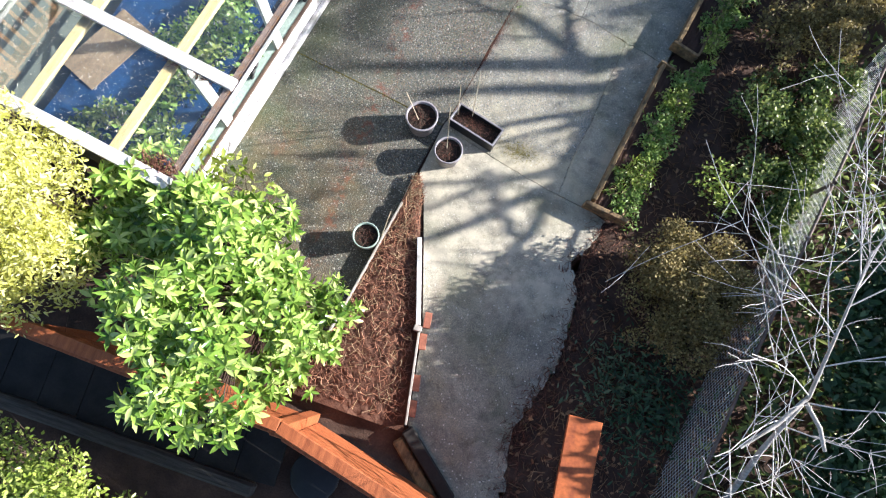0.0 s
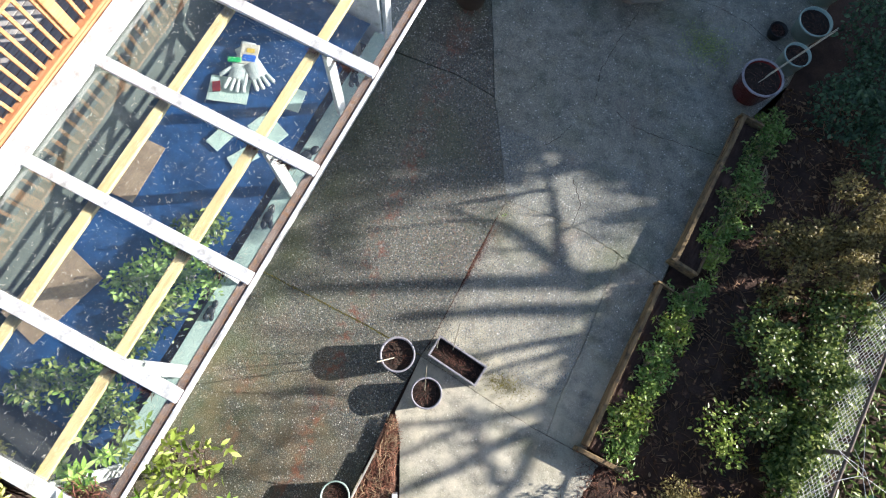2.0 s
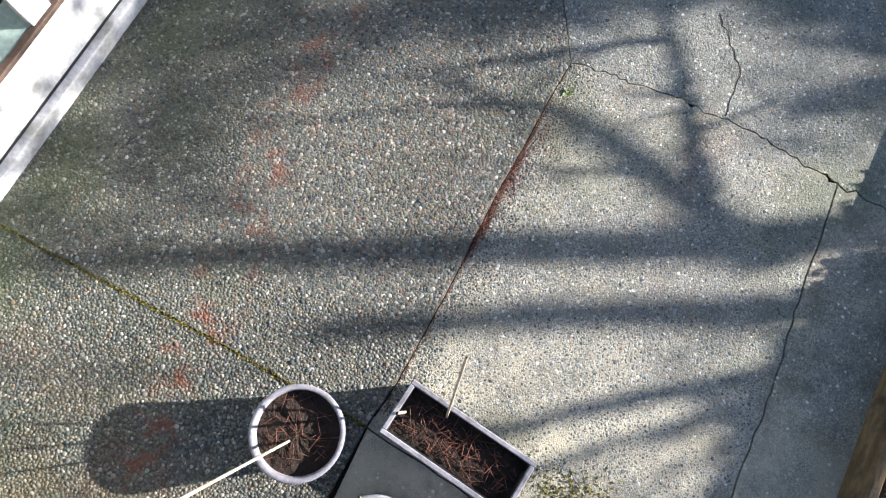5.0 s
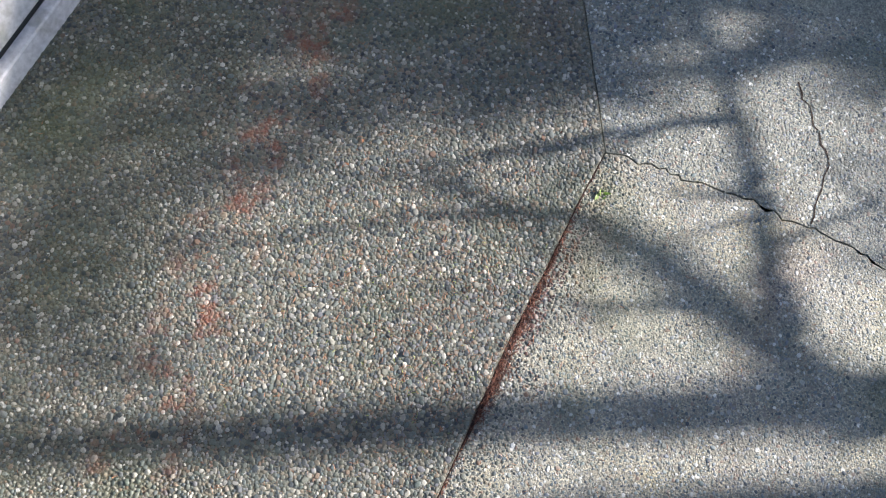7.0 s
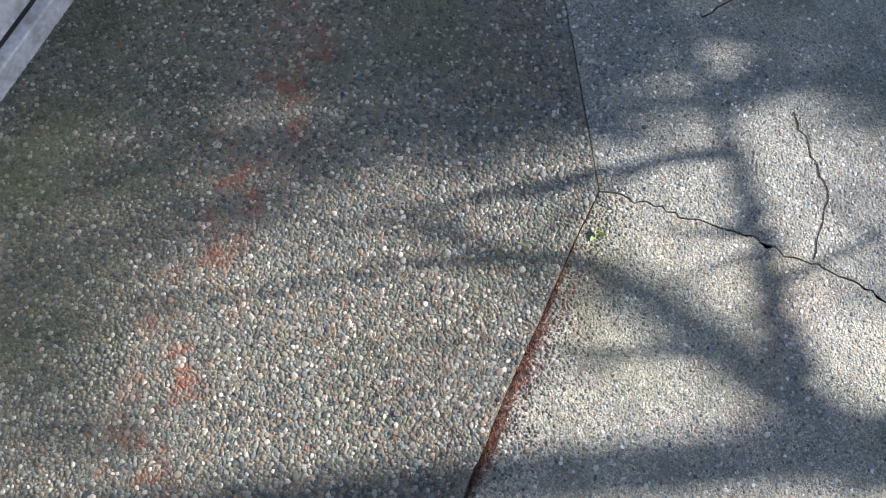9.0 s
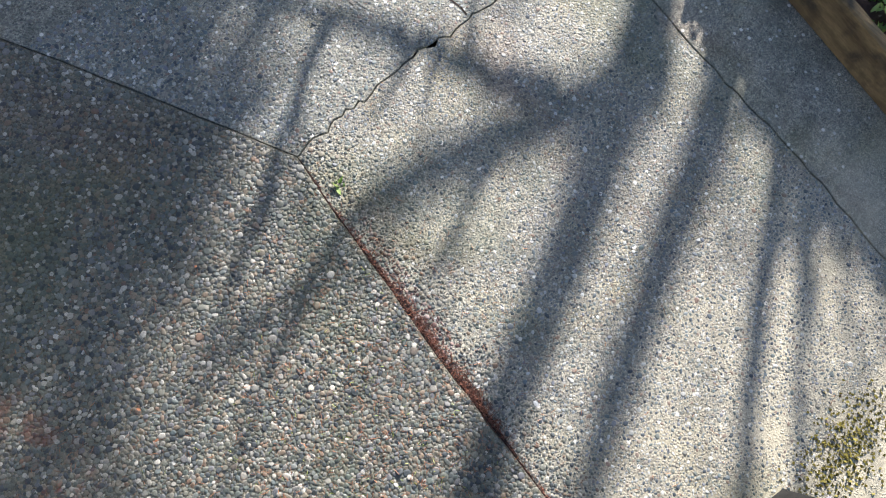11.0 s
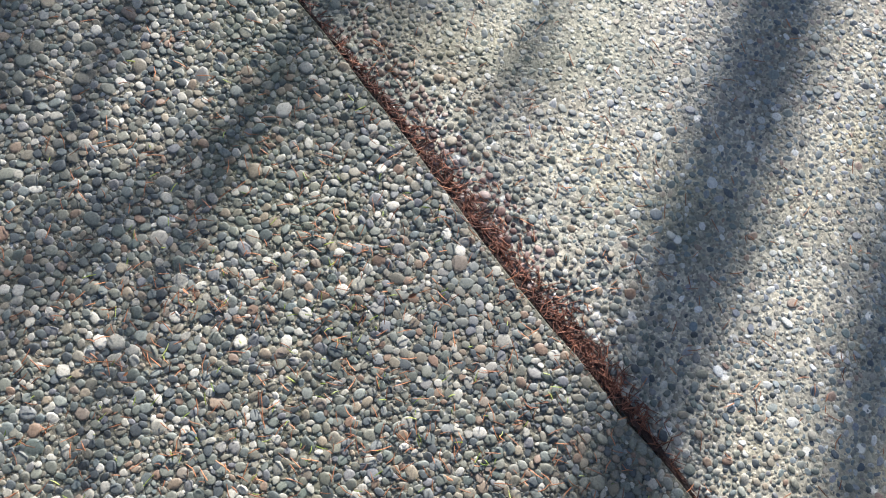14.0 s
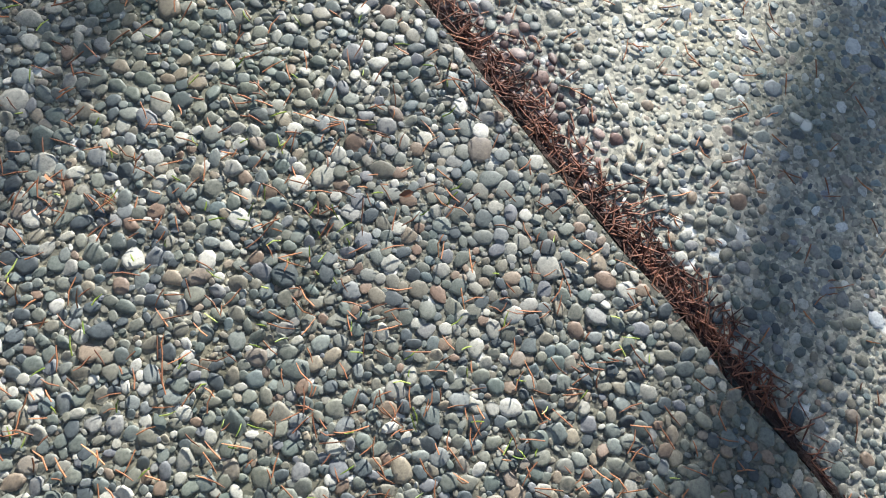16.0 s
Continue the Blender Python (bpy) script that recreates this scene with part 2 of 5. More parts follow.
M_SOIL = plain("dark soil and bark mulch", (0.045, 0.027, 0.019), (0.12, 0.07, 0.05), 3, 0.95, 1.0, 45)
M_MOULD = plain("needle mould", (0.014, 0.009, 0.007), (0.055, 0.024, 0.017), 30, 0.95, 1.0, 120)
M_MULCH = plain("red bark and needles", (0.09, 0.042, 0.026), (0.2, 0.1, 0.065), 5, 0.95, 1.0, 70)
M_NEEDLE = plain("dry fir needles", (0.085, 0.034, 0.025), (0.25, 0.105, 0.072), 30, 0.7, 0.1, 60, island=0.55)
M_LOOSE = plain("orange fir needles", (0.2, 0.075, 0.04), (0.42, 0.19, 0.1), 8, 0.6, 0.1, 60, island=0.5)
M_CHIPS = plain("shredded red bark", (0.19, 0.08, 0.055), (0.46, 0.23, 0.165), 8, 0.85, 0.2, 60, island=0.6)
M_STRAW = plain("dry straw", (0.3, 0.2, 0.12), (0.55, 0.42, 0.28), 8, 0.8, 0.1, 60, island=0.4)
M_TWIG = plain("pale lichened twigs", (0.5, 0.48, 0.47), (0.8, 0.78, 0.76), 12, 0.8, 0.3, 80)
M_WHITE = plain("weathered white paint", (0.75, 0.75, 0.77), (0.83, 0.83, 0.83), 3, 0.55, 0.1, 40, dirt=(0.5, 0.5, 0.46))
M_LUMBER = plain("yellow pine lumber", (0.5, 0.37, 0.17), (0.68, 0.55, 0.3), 4, 0.65, 0.2, 30, (8, 0.6, 8))
M_CEDAR = plain("orange stained cedar", (0.28, 0.075, 0.025), (0.5, 0.155, 0.055), 3, 0.6, 0.3, 30, (8, 0.7, 8), island=0.15)
# cedar colour again, brightened to carry the sunlight on the railing
M_RAIL = plain("cedar stain lightened for sun", (0.46, 0.2, 0.08), (0.64, 0.34, 0.17), 3, 0.6, 0.3, 30, (8, 0.7, 8), island=0.12)
M_ORANGE = plain("orange painted board", (0.42, 0.11, 0.03), (0.52, 0.15, 0.045), 2, 0.5, 0.15, 30, dirt=(0.3, 0.08, 0.03))
M_TIMBER = plain("weathered timber", (0.15, 0.1, 0.05), (0.36, 0.25, 0.12), 4, 0.85, 0.5, 28, (6, 0.5, 6), dirt=(0.09, 0.07, 0.045))
M_GREYWOOD = plain("silvered board", (0.35, 0.32, 0.28), (0.55, 0.52, 0.47), 4, 0.8, 0.4, 30, (6, 0.6, 6))
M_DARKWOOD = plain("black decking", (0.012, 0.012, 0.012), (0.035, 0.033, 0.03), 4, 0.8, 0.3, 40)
M_LOG = plain("grey rotten log", (0.035, 0.033, 0.03), (0.11, 0.1, 0.09), 5, 0.9, 0.8, 30, (0.5, 7, 7))
M_BAMBOO = plain("pale bamboo cane", (0.5, 0.43, 0.3), (0.68, 0.62, 0.48), 9, 0.5, 0.1, 50)
M_BARK = plain("lichened grey bark", (0.3, 0.28, 0.25), (0.6, 0.58, 0.53), 12, 0.85, 0.5, 80)
M_DARKBARK = plain("brown bark", (0.05, 0.035, 0.025), (0.12, 0.085, 0.06), 12, 0.9, 0.5, 60)
M_GUTTER = plain("rusty brown gutter", (0.17, 0.11, 0.085), (0.3, 0.21, 0.17), 7, 0.6, 0.3, 50, dirt=(0.28, 0.14, 0.06))
M_MINT = plain("mint painted shelf", (0.42, 0.55, 0.5), (0.52, 0.64, 0.58), 3, 0.6, 0.1, 40)
# colour set dark in place of the weak light inside the greenhouse
M_BACK = plain("grey-green wall darkened for dim interior", (0.06, 0.07, 0.06), (0.11, 0.125, 0.11), 3, 0.8, 0.2, 40)
M_DARK = plain("dark plastic", (0.012, 0.013, 0.014), (0.025, 0.026, 0.028), 6, 0.45, 0.1, 60)
M_POT = plain("grey lilac glazed rim", (0.3, 0.29, 0.32), (0.42, 0.41, 0.44), 5, 0.4, 0.1, 50, dirt=(0.2, 0.19, 0.2))
M_POTGREEN = plain("pale mint plastic", (0.34, 0.46, 0.4), (0.46, 0.56, 0.5), 5, 0.45, 0.1, 50)
M_RED = plain("dark red glaze", (0.13, 0.012, 0.012), (0.2, 0.022, 0.02), 5, 0.22, 0.05, 50)
M_STONEPOT = plain("cast stone", (0.2, 0.18, 0.15), (0.34, 0.31, 0.27), 6, 0.85, 0.5, 50)
M_POTBROWN = plain("brown clay", (0.09, 0.06, 0.045), (0.16, 0.11, 0.08), 6, 0.7, 0.3, 50)
M_POTSOIL = plain("potting soil", (0.02, 0.014, 0.01), (0.06, 0.038, 0.026), 14, 0.95, 1.0, 90)
M_STEEL = plain("galvanised steel", (0.55, 0.56, 0.56), (0.74, 0.75, 0.74), 12, 0.5, 0.1, 60)
M_RUSTPIPE = plain("rusty fence pipe", (0.1, 0.075, 0.06), (0.2, 0.15, 0.12), 9, 0.7, 0.3, 60)
M_BRICK = plain("red brick", (0.26, 0.09, 0.055), (0.4, 0.16, 0.1), 9, 0.85, 0.4, 60)
M_GLOVE = plain("white rubber glove", (0.5, 0.56, 0.55), (0.66, 0.7, 0.68), 6, 0.5, 0.1, 40)
# its blue also stands in for sky mirrored in the roof glass
M_TARP = plain("blue tarpaulin", (0.006, 0.036, 0.12), (0.014, 0.062, 0.185), 3, 0.5, 0.4, 12)
M_BLUE = plain("blue plastic", (0.02, 0.1, 0.5), (0.03, 0.14, 0.6), 5, 0.4, 0.05, 40)
M_YELLOW = plain("yellow card", (0.6, 0.42, 0.05), (0.7, 0.5, 0.1), 5, 0.6, 0.05, 40)
M_GREENTOY = plain("green plastic", (0.02, 0.4, 0.1), (0.03, 0.5, 0.15), 5, 0.4, 0.05, 40)
M_CARDBOARD = plain("brown cardboard", (0.24, 0.17, 0.11), (0.34, 0.25, 0.17), 4, 0.85, 0.1, 30)
M_CREAM = plain("cream card", (0.5, 0.46, 0.38), (0.62, 0.58, 0.5), 5, 0.7, 0.1, 40)
M_RHODO = leafy("rhododendron leaves", (0.07, 0.17, 0.02), (0.31, 0.47, 0.08), (0.6, 0.72, 0.26), 0.12, 0.22)
M_GOLD = leafy("golden foliage", (0.5, 0.52, 0.09), (0.78, 0.78, 0.24), (0.9, 0.9, 0.5), 0.5, 0.4)
M_LIME = leafy("light green leaves", (0.14, 0.22, 0.03), (0.36, 0.46, 0.08), (0.6, 0.68, 0.2), 0.35)
M_GREEN = leafy("green leaves", (0.045, 0.09, 0.02), (0.15, 0.22, 0.05), (0.42, 0.48, 0.14), 0.38)
M_OLIVE = leafy("bronze olive leaves", (0.12, 0.095, 0.032), (0.25, 0.2, 0.065), (0.44, 0.37, 0.14), 0.6)
M_DARKGREEN = leafy("dark fern green", (0.025, 0.06, 0.028), (0.06, 0.13, 0.06), (0.13, 0.23, 0.11), 0.45)
M_GREYGREEN = leafy("grey green leaves", (0.06, 0.1, 0.05), (0.12, 0.19, 0.1), (0.24, 0.32, 0.18), 0.5)
M_BEDLEAF = leafy("bright perennial leaves", (0.11, 0.21, 0.04), (0.24, 0.38, 0.08), (0.42, 0.56, 0.18), 0.4)
M_MOSS = leafy("yellow moss", (0.09, 0.08, 0.015), (0.2, 0.17, 0.03), (0.34, 0.3, 0.06), 0.8)
M_DEAD = leafy("dry leaves", (0.12, 0.055, 0.03), (0.28, 0.15, 0.075), (0.46, 0.3, 0.16), 0.7, 0.15)
M_CHAFF = leafy("pale chaff", (0.45, 0.42, 0.35), (0.6, 0.58, 0.5), (0.75, 0.74, 0.68), 0.7, 0.1)

M_GLASS, gn, gl, gb = material("window glass", 0.02)
gb.inputs["Transmission Weight"].default_value, gb.inputs["IOR"].default_value = 1.0, 1.8
gb.inputs["Base Color"].default_value = (0.9, 0.97, 0.95, 1)
# streaky dust film, whitened to stand in for bright sky reflections
film = gn.new("ShaderNodeBsdfDiffuse")
film.inputs[0].default_value = (0.6, 0.62, 0.6, 1)
dust_glare = gn.new("ShaderNodeMixShader")
streak = ramp(gn, gl, noise_tex(gn, gl, 2.6, 8, (1, 2.5, 1), 0.68), [(0.5, (0.004, 0.004, 0.004)), (0.8, (0.05, 0.05, 0.05))])
gl.new(streak, dust_glare.inputs[0])
gl.new(gb.outputs[0], dust_glare.inputs[1])
gl.new(film.outputs[0], dust_glare.inputs[2])
gl.new(dust_glare.outputs[0], gn["Material Output"].inputs[0])


# ---- building helpers ----
def mesh_of(name, verts, faces, mat, smooth=False):
    me = bpy.data.meshes.new(name)
    me.from_pydata(verts, [], faces)
    me.materials.append(mat)
    if smooth:
        me.polygons.foreach_set("use_smooth", np.ones(len(me.polygons), bool))
    me.update()
    return me


def arrays_mesh(name, verts, faces, mat, smooth=False):
    """A mesh from an array of vertices and one of faces with equal corner counts."""
    verts, faces = np.asarray(verts, np.float32), np.asarray(faces, np.int32)
    k = faces.shape[1]
    me = bpy.data.meshes.new(name)
    me.vertices.add(len(verts))
    me.vertices.foreach_set("co", verts.ravel())
    me.loops.add(faces.size)
    me.loops.foreach_set("vertex_index", faces.ravel())
    me.polygons.add(len(faces))
    me.polygons.foreach_set("loop_start", np.arange(len(faces), dtype=np.int32) * k)
    if smooth:
        me.polygons.foreach_set("use_smooth", np.ones(len(faces), bool))
    me.materials.append(mat)
    me.update(calc_edges=True)
    me.validate()
    return me


def child(name, me, parent, m=None, label=""):
    ob = new(name, me)
    ob.parent = parent
    if m is not None:
        ob.matrix_basis = m
    return tagged(ob, label)


def part(name, bm, mat, parent=None, label="", smooth=False):
    me = bpy.data.meshes.new(name)
    bm.to_mesh(me)
    bm.free()
    me.materials.append(mat)
    if smooth:
        me.polygons.foreach_set("use_smooth", np.ones(len(me.polygons), bool))
    ob = new(name, me)
    ob.parent = parent
    return tagged(ob, label)


def slab_box(lo, hi, bevel=0.004, bm=None, m=None):
    """A bevelled box between two corners, added to bm."""
    bm = bm or bmesh.new()
    c = [(a + b) / 2 for a, b in zip(lo, hi)]
    s = [abs(b - a) for a, b in zip(lo, hi)]
    mat = Matrix.Translation(c) @ Matrix.Diagonal((*s, 1))
    got = bmesh.ops.create_cube(bm, size=1, matrix=(m @ mat) if m else mat)
    if bevel:
        edges = {e for v in got["verts"] for e in v.link_edges}
        bmesh.ops.bevel(bm, geom=list(edges), offset=min(bevel, min(s) * 0.3), segments=1, affect="EDGES")
    return bm


def beam(a, b, wide, high, bevel=0.004, bm=None, up=(0, 0, 1)):
    """A straight board from a to b, wide across and high along up."""
    a, b = Vector(a), Vector(b)
    y = (b - a).normalized()
    x = y.cross(Vector(up)).normalized()
    z = x.cross(y)
    m = Matrix((x, y, z)).transposed().to_4x4()
    m.translation = (a + b) / 2
    d = (b - a).length
    return slab_box((-wide / 2, -d / 2, -high / 2), (wide / 2, d / 2, high / 2), bevel, bm, m)


def tube_arrays(points, radii, sides=6):
    """Rings of a tapered tube along points: vertices and quads."""
    p = np.asarray(points, float)
    d = np.gradient(p, axis=0)
    d /= np.linalg.norm(d, axis=1)[:, None] + 1e-9
    ref = np.where(np.abs(d[:, 2:3]) < 0.9, np.array([[0, 0, 1.0]]), np.array([[1.0, 0, 0]]))
    x = np.cross(d, ref)
    x /= np.linalg.norm(x, axis=1)[:, None] + 1e-9
    y = np.cross(d, x)
    a = np.arange(sides) * 2 * np.pi / sides
    r = np.asarray(radii, float)[:, None, None]
    v = p[:, None] + r * (np.cos(a)[None, :, None] * x[:, None] + np.sin(a)[None, :, None] * y[:, None])
    i, j = np.meshgrid(np.arange(len(p) - 1), np.arange(sides), indexing="ij")
    k = (j + 1) % sides
    f = np.stack([i * sides + j, i * sides + k, (i + 1) * sides + k, (i + 1) * sides + j], -1).reshape(-1, 4)
    return v.reshape(-1, 3), f


def joined(pieces):
    vs, fs, n = [], [], 0
    for v, f in pieces:
        vs.append(v)
        fs.append(f + n)
        n += len(v)
    return np.concatenate(vs), np.concatenate(fs)


def lathe(profile, sides=40):
    """A turned body from (radius, height) pairs, from the outer foot over the rim to the inside."""
    v, f = [], []
    for r, z in profile:
        for k in range(sides):
            a = 2 * math.pi * k / sides
            v.append((r * math.cos(a), r * math.sin(a), z))
    for i in range(len(profile) - 1):
        for k in range(sides):
            q = (k + 1) % sides
            f.append((i * sides + k, i * sides + q, (i + 1) * sides + q, (i + 1) * sides + k))
    f.append(tuple(range((len(profile) - 1) * sides, len(profile) * sides)))
    return v, f


LEAF = np.array([(0, 0, 0), (0.16, 0.28, 0.05), (0.17, 0.6, 0.04), (0, 1.0, -0.06), (-0.17, 0.6, 0.04), (-0.16, 0.28, 0.05), (0, 0.5, 0.0)])
LEAF_F = np.array([(0, 1, 6), (1, 2, 6), (2, 3, 6), (3, 4, 6), (4, 5, 6), (5, 0, 6)])


def leaves_mesh(name, at, way, length, wide, mat, gen, tilt=0.5):
    """Leaves with a folded midrib at the points given, each growing along its way."""
    at, way = np.asarray(at, float), np.asarray(way, float)
    n = len(at)
    way = way / (np.linalg.norm(way, axis=1)[:, None] + 1e-9)
    side = np.cross(way, np.array([0, 0, 1.0]) + tilt * gen.normal(size=(n, 3)))
    side /= np.linalg.norm(side, axis=1)[:, None] + 1e-9
    up = np.cross(side, way)
    s = np.broadcast_to(np.asarray(length, float), (n,))[:, None, None]
    w = wide * s
    v = at[:, None] + LEAF[None, :, :1] * w * 3 * side[:, None] + LEAF[None, :, 1:2] * s * way[:, None] + LEAF[None, :, 2:] * s * up[:, None]
    f = LEAF_F[None] + (np.arange(n) * len(LEAF))[:, None, None]
    return arrays_mesh(name, v.reshape(-1, 3), f.reshape(-1, 3), mat, True)


def cluster_points(gen, n, lo, hi, bumps):
    """Points on the outside of a heap of overlapping balls (x, y, z, r): their places and outward ways."""
    b = np.asarray(bumps, float)
    w = b[:, 3] ** 2
    pick = gen.choice(len(b), n, p=w / w.sum())
    d = gen.normal(size=(n, 3))
    d[:, 2] = np.abs(d[:, 2]) * 1.0 - 0.15
    d /= np.linalg.norm(d, axis=1)[:, None]
    p = b[pick, :3] + d * (b[pick, 3] * gen.uniform(lo, hi, n))[:, None]
    return p, d


# ---- ground and paving ----
def sheet(half, step, z):
    n = int(2 * half / step) + 1
    xs = np.linspace(-half, half, n)
    x, y = np.meshgrid(xs, xs, indexing="ij")
    v = np.stack([x, y, np.full_like(x, z)], -1).reshape(-1, 3)
    i, j = np.meshgrid(np.arange(n - 1), np.arange(n - 1), indexing="ij")
    f = np.stack([i * n + j, (i + 1) * n + j, (i + 1) * n + j + 1, i * n + j + 1], -1).reshape(-1, 4)
    return v, f


v, f = sheet(300, 20, -0.06)
ground = new("ground", arrays_mesh("ground", v, f, M_SOIL))
tagged(ground, "dark soil and bark mulch of the garden", "ground", kind="structure")


def rough_line(points, step, amount, seed):
    """The polyline cut into short steps, each knocked a little aside."""
    g = np.random.default_rng(seed)
    out = []
    for (ax, ay), (bx, by) in zip(points[:-1], points[1:]):
        n = max(1, int(math.hypot(bx - ax, by - ay) / step))
        for k in range(n):
            t = k / n
            q = 0 if k == 0 else amount
            out.append((ax + (bx - ax) * t + g.normal() * q, ay + (by - ay) * t + g.normal() * q))
    return out + [points[-1]]


MAIN_UP = rough_line([(0, 0), (-0.36, 0.86), (-0.6, 1.385)], 0.12, 0.002, 1)
MAIN_TOP = rough_line([(-0.6, 1.385), (-1.27, 3.29), (-2.4, 6.5)], 0.4, 0.003, 2)
MAIN_DOWN = rough_line([(0, 0), (-0.045, -0.22), (-0.1, -0.55), (-0.165, -0.9), (-0.222, -1.32), (-0.246, -1.48), (-0.34, -2.03), (-0.41, -2.28)], 0.06, 0.002, 3)
CROSS = rough_line([(-0.41, -2.28), (-0.9, -2.2), (-1.17, -2.15), (-1.75, -2.06), (-2.57, -1.94), (-2.72, -1.92)], 0.12, 0.002, 4)
CROSS_UP = rough_line([(-0.6, 1.385), (-1.2, 1.53), (-2.04, 1.57), (-2.26, 1.58)], 0.12, 0.003, 5)
CRACK = rough_line([(0, 0), (0.24, 0.005), (0.6, 0.0), (0.85, -0.035), (1.11, -0.06), (1.4, -0.15), (1.63, -0.2), (1.95, -0.27), (2.25, -0.37)], 0.03, 0.009, 6)
SEAM = rough_line([(1.63, -0.2), (1.6, -0.5), (1.55, -0.93), (1.5, -1.45), (1.39, -2.12), (1.35, -2.69)], 0.06, 0.005, 7)
LOW = rough_line([(-0.41, -2.28), (0.0, -2.38), (0.37, -2.48), (0.93, -2.61), (1.35, -2.69)], 0.08, 0.004, 8)
LOW_END = rough_line([(1.35, -2.69), (1.81, -2.76), (2.06, -2.83)], 0.08, 0.004, 9)
PATH_EDGE = rough_line([(2.06, -2.83), (1.96, -3.22), (1.78, -3.5), (1.98, -3.95), (2.0, -4.8), (1.68, -5.75), (1.8, -6.7)], 0.06, 0.025, 10)
i_seam = CRACK.index((1.63, -0.2))
rev = lambda line: line[::-1]  # noqa: E731


def inset(poly, gap):
    """The polygon drawn in by gap all round."""
    p = np.asarray(poly, float)
    keep = np.linalg.norm(p - np.roll(p, 1, 0), axis=1) > 1e-5
    p = p[keep]
    if 0.5 * np.sum(p[:, 0] * np.roll(p[:, 1], -1) - p[:, 1] * np.roll(p[:, 0], -1)) < 0:
        p = p[::-1]
    a, b = p - np.roll(p, 1, 0), np.roll(p, -1, 0) - p
    na = np.stack([-a[:, 1], a[:, 0]], 1) / np.linalg.norm(a, axis=1)[:, None]
    nb = np.stack([-b[:, 1], b[:, 0]], 1) / np.linalg.norm(b, axis=1)[:, None]
    m = na + nb
    m /= np.maximum(np.sum(m * nb, 1), 0.5)[:, None] + 1e-9
    return p + gap * m


pavement = tagged(new("pavement"), "patio of old concrete slabs with dark joints", "patio", kind="structure")


def slab(poly, gap, top, mat, label):
    p, q = inset(poly, gap), inset(poly, gap + 0.002)
    bm = bmesh.new()
    low = [bm.verts.new((x, y, -0.1)) for x, y in p]
    mid = [bm.verts.new((x, y, top - 0.004)) for x, y in p]
    high = [bm.verts.new((x, y, top)) for x, y in q]
    n = len(low)
    for k in range(n):
        j = (k + 1) % n
        bm.faces.new((low[k], low[j], mid[j], mid[k]))
        bm.faces.new((mid[k], mid[j], high[j], high[k]))
    top_face = bm.faces.new(high)
    bmesh.ops.triangulate(bm, faces=[top_face])
    return part("slab", bm, mat, pavement, label)


RAISED = 0.016
S_MID = MAIN_UP + CROSS_UP[1:] + [(-2.45, 0.0)] + rev(CROSS)[:-1] + rev(MAIN_DOWN)[:-1]
S_LOW = CROSS + [(-2.95, -3.4), (-3.3, -5.7), (-0.9, -5.6), (-0.76, -4.7), (-0.585, -3.5), (-0.53, -3.02)]
S_TOP = MAIN_TOP + [(-4.6, 6.5), (-4.6, 1.75), (-2.26, 1.58)] + rev(CROSS_UP)[1:-1]
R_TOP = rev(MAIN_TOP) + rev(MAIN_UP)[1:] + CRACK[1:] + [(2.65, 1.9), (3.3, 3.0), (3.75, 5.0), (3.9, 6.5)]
R_MID = CRACK[:i_seam] + SEAM + rev(LOW)[1:] + rev(MAIN_DOWN)[1:-1]
R_STRIP = CRACK[i_seam:] + [(1.86, -2.77)] + rev(SEAM)[:-1]
R_LOW = LOW + LOW_END[1:] + PATH_EDGE[1:] + [(1.2, -6.75), (0.44, -6.1), (0.23, -4.95), (-0.12, -3.9), (-0.33, -3.3), (-0.49, -3.02)]
slab(S_MID, 0.004, RAISED - 0.006, M_BED, "dark exposed-aggregate slab with needle litter")
slab(S_LOW, 0.004, RAISED - 0.006, M_AGG_L, "dark exposed-aggregate slab beside the planter")
slab(S_TOP, 0.006, RAISED - 0.006, M_AGG_L, "dark exposed-aggregate slab in shade")
slab(R_TOP, 0.002, 0.0, M_AGG_TOP, "mossy worn concrete slab, toned darker for the hedge shade")
slab(R_MID, 0.002, 0.0, M_AGG_R, "worn pale concrete slab with showing pebbles")
slab(R_STRIP, 0.004, 0.0, M_AGG_R, "worn concrete strip along the bed")
slab(R_LOW, 0.004, 0.0, M_AGG_LOW, "worn concrete path")

# ---- greenhouse under the deck rail ----
GH = pose(-2.53, -0.95, 0, 0, 0, -8.6)
greenhouse = tagged(new("greenhouse"), "white lean-to greenhouse with a flat glass roof", "greenhouse")
greenhouse.matrix_basis = GH
BEAMS = (-3.6, -2.42, -1.21, 0.0, 1.21, 2.45)
part("wall", slab_box((-0.14, -3.68, 0.13), (-0.008, 2.5, 0.47), 0.006), M_WHITE, greenhouse)
part("plinth", slab_box((-0.12, -3.7, -0.05), (0.034, 2.52, 0.1), 0.006), M_WHITE, greenhouse)
# dark strip stands in for the shaded gap between plinth and wall
part("flashing", slab_box((-0.13, -3.69, 0.1), (-0.02, 2.51, 0.13), 0.0), M_DARK, greenhouse)
part("sill", slab_box((0.0, -3.68, 0.472), (0.045, 2.5, 0.5), 0.006), M_POTBROWN, greenhouse, "brown sill board")
part("shelf", slab_box((-0.2, -3.6, 0.472), (-0.002, 2.45, 0.492), 0.004), M_MINT, greenhouse, "mint green inside shelf")
part("eave_board", slab_box((0.5, -3.68, 1.87), (0.53, 2.5, 1.918), 0.004), M_WHITE, greenhouse)
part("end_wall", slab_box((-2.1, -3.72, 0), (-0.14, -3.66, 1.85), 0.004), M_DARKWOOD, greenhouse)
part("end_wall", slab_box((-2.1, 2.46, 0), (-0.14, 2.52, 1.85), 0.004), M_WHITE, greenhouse)
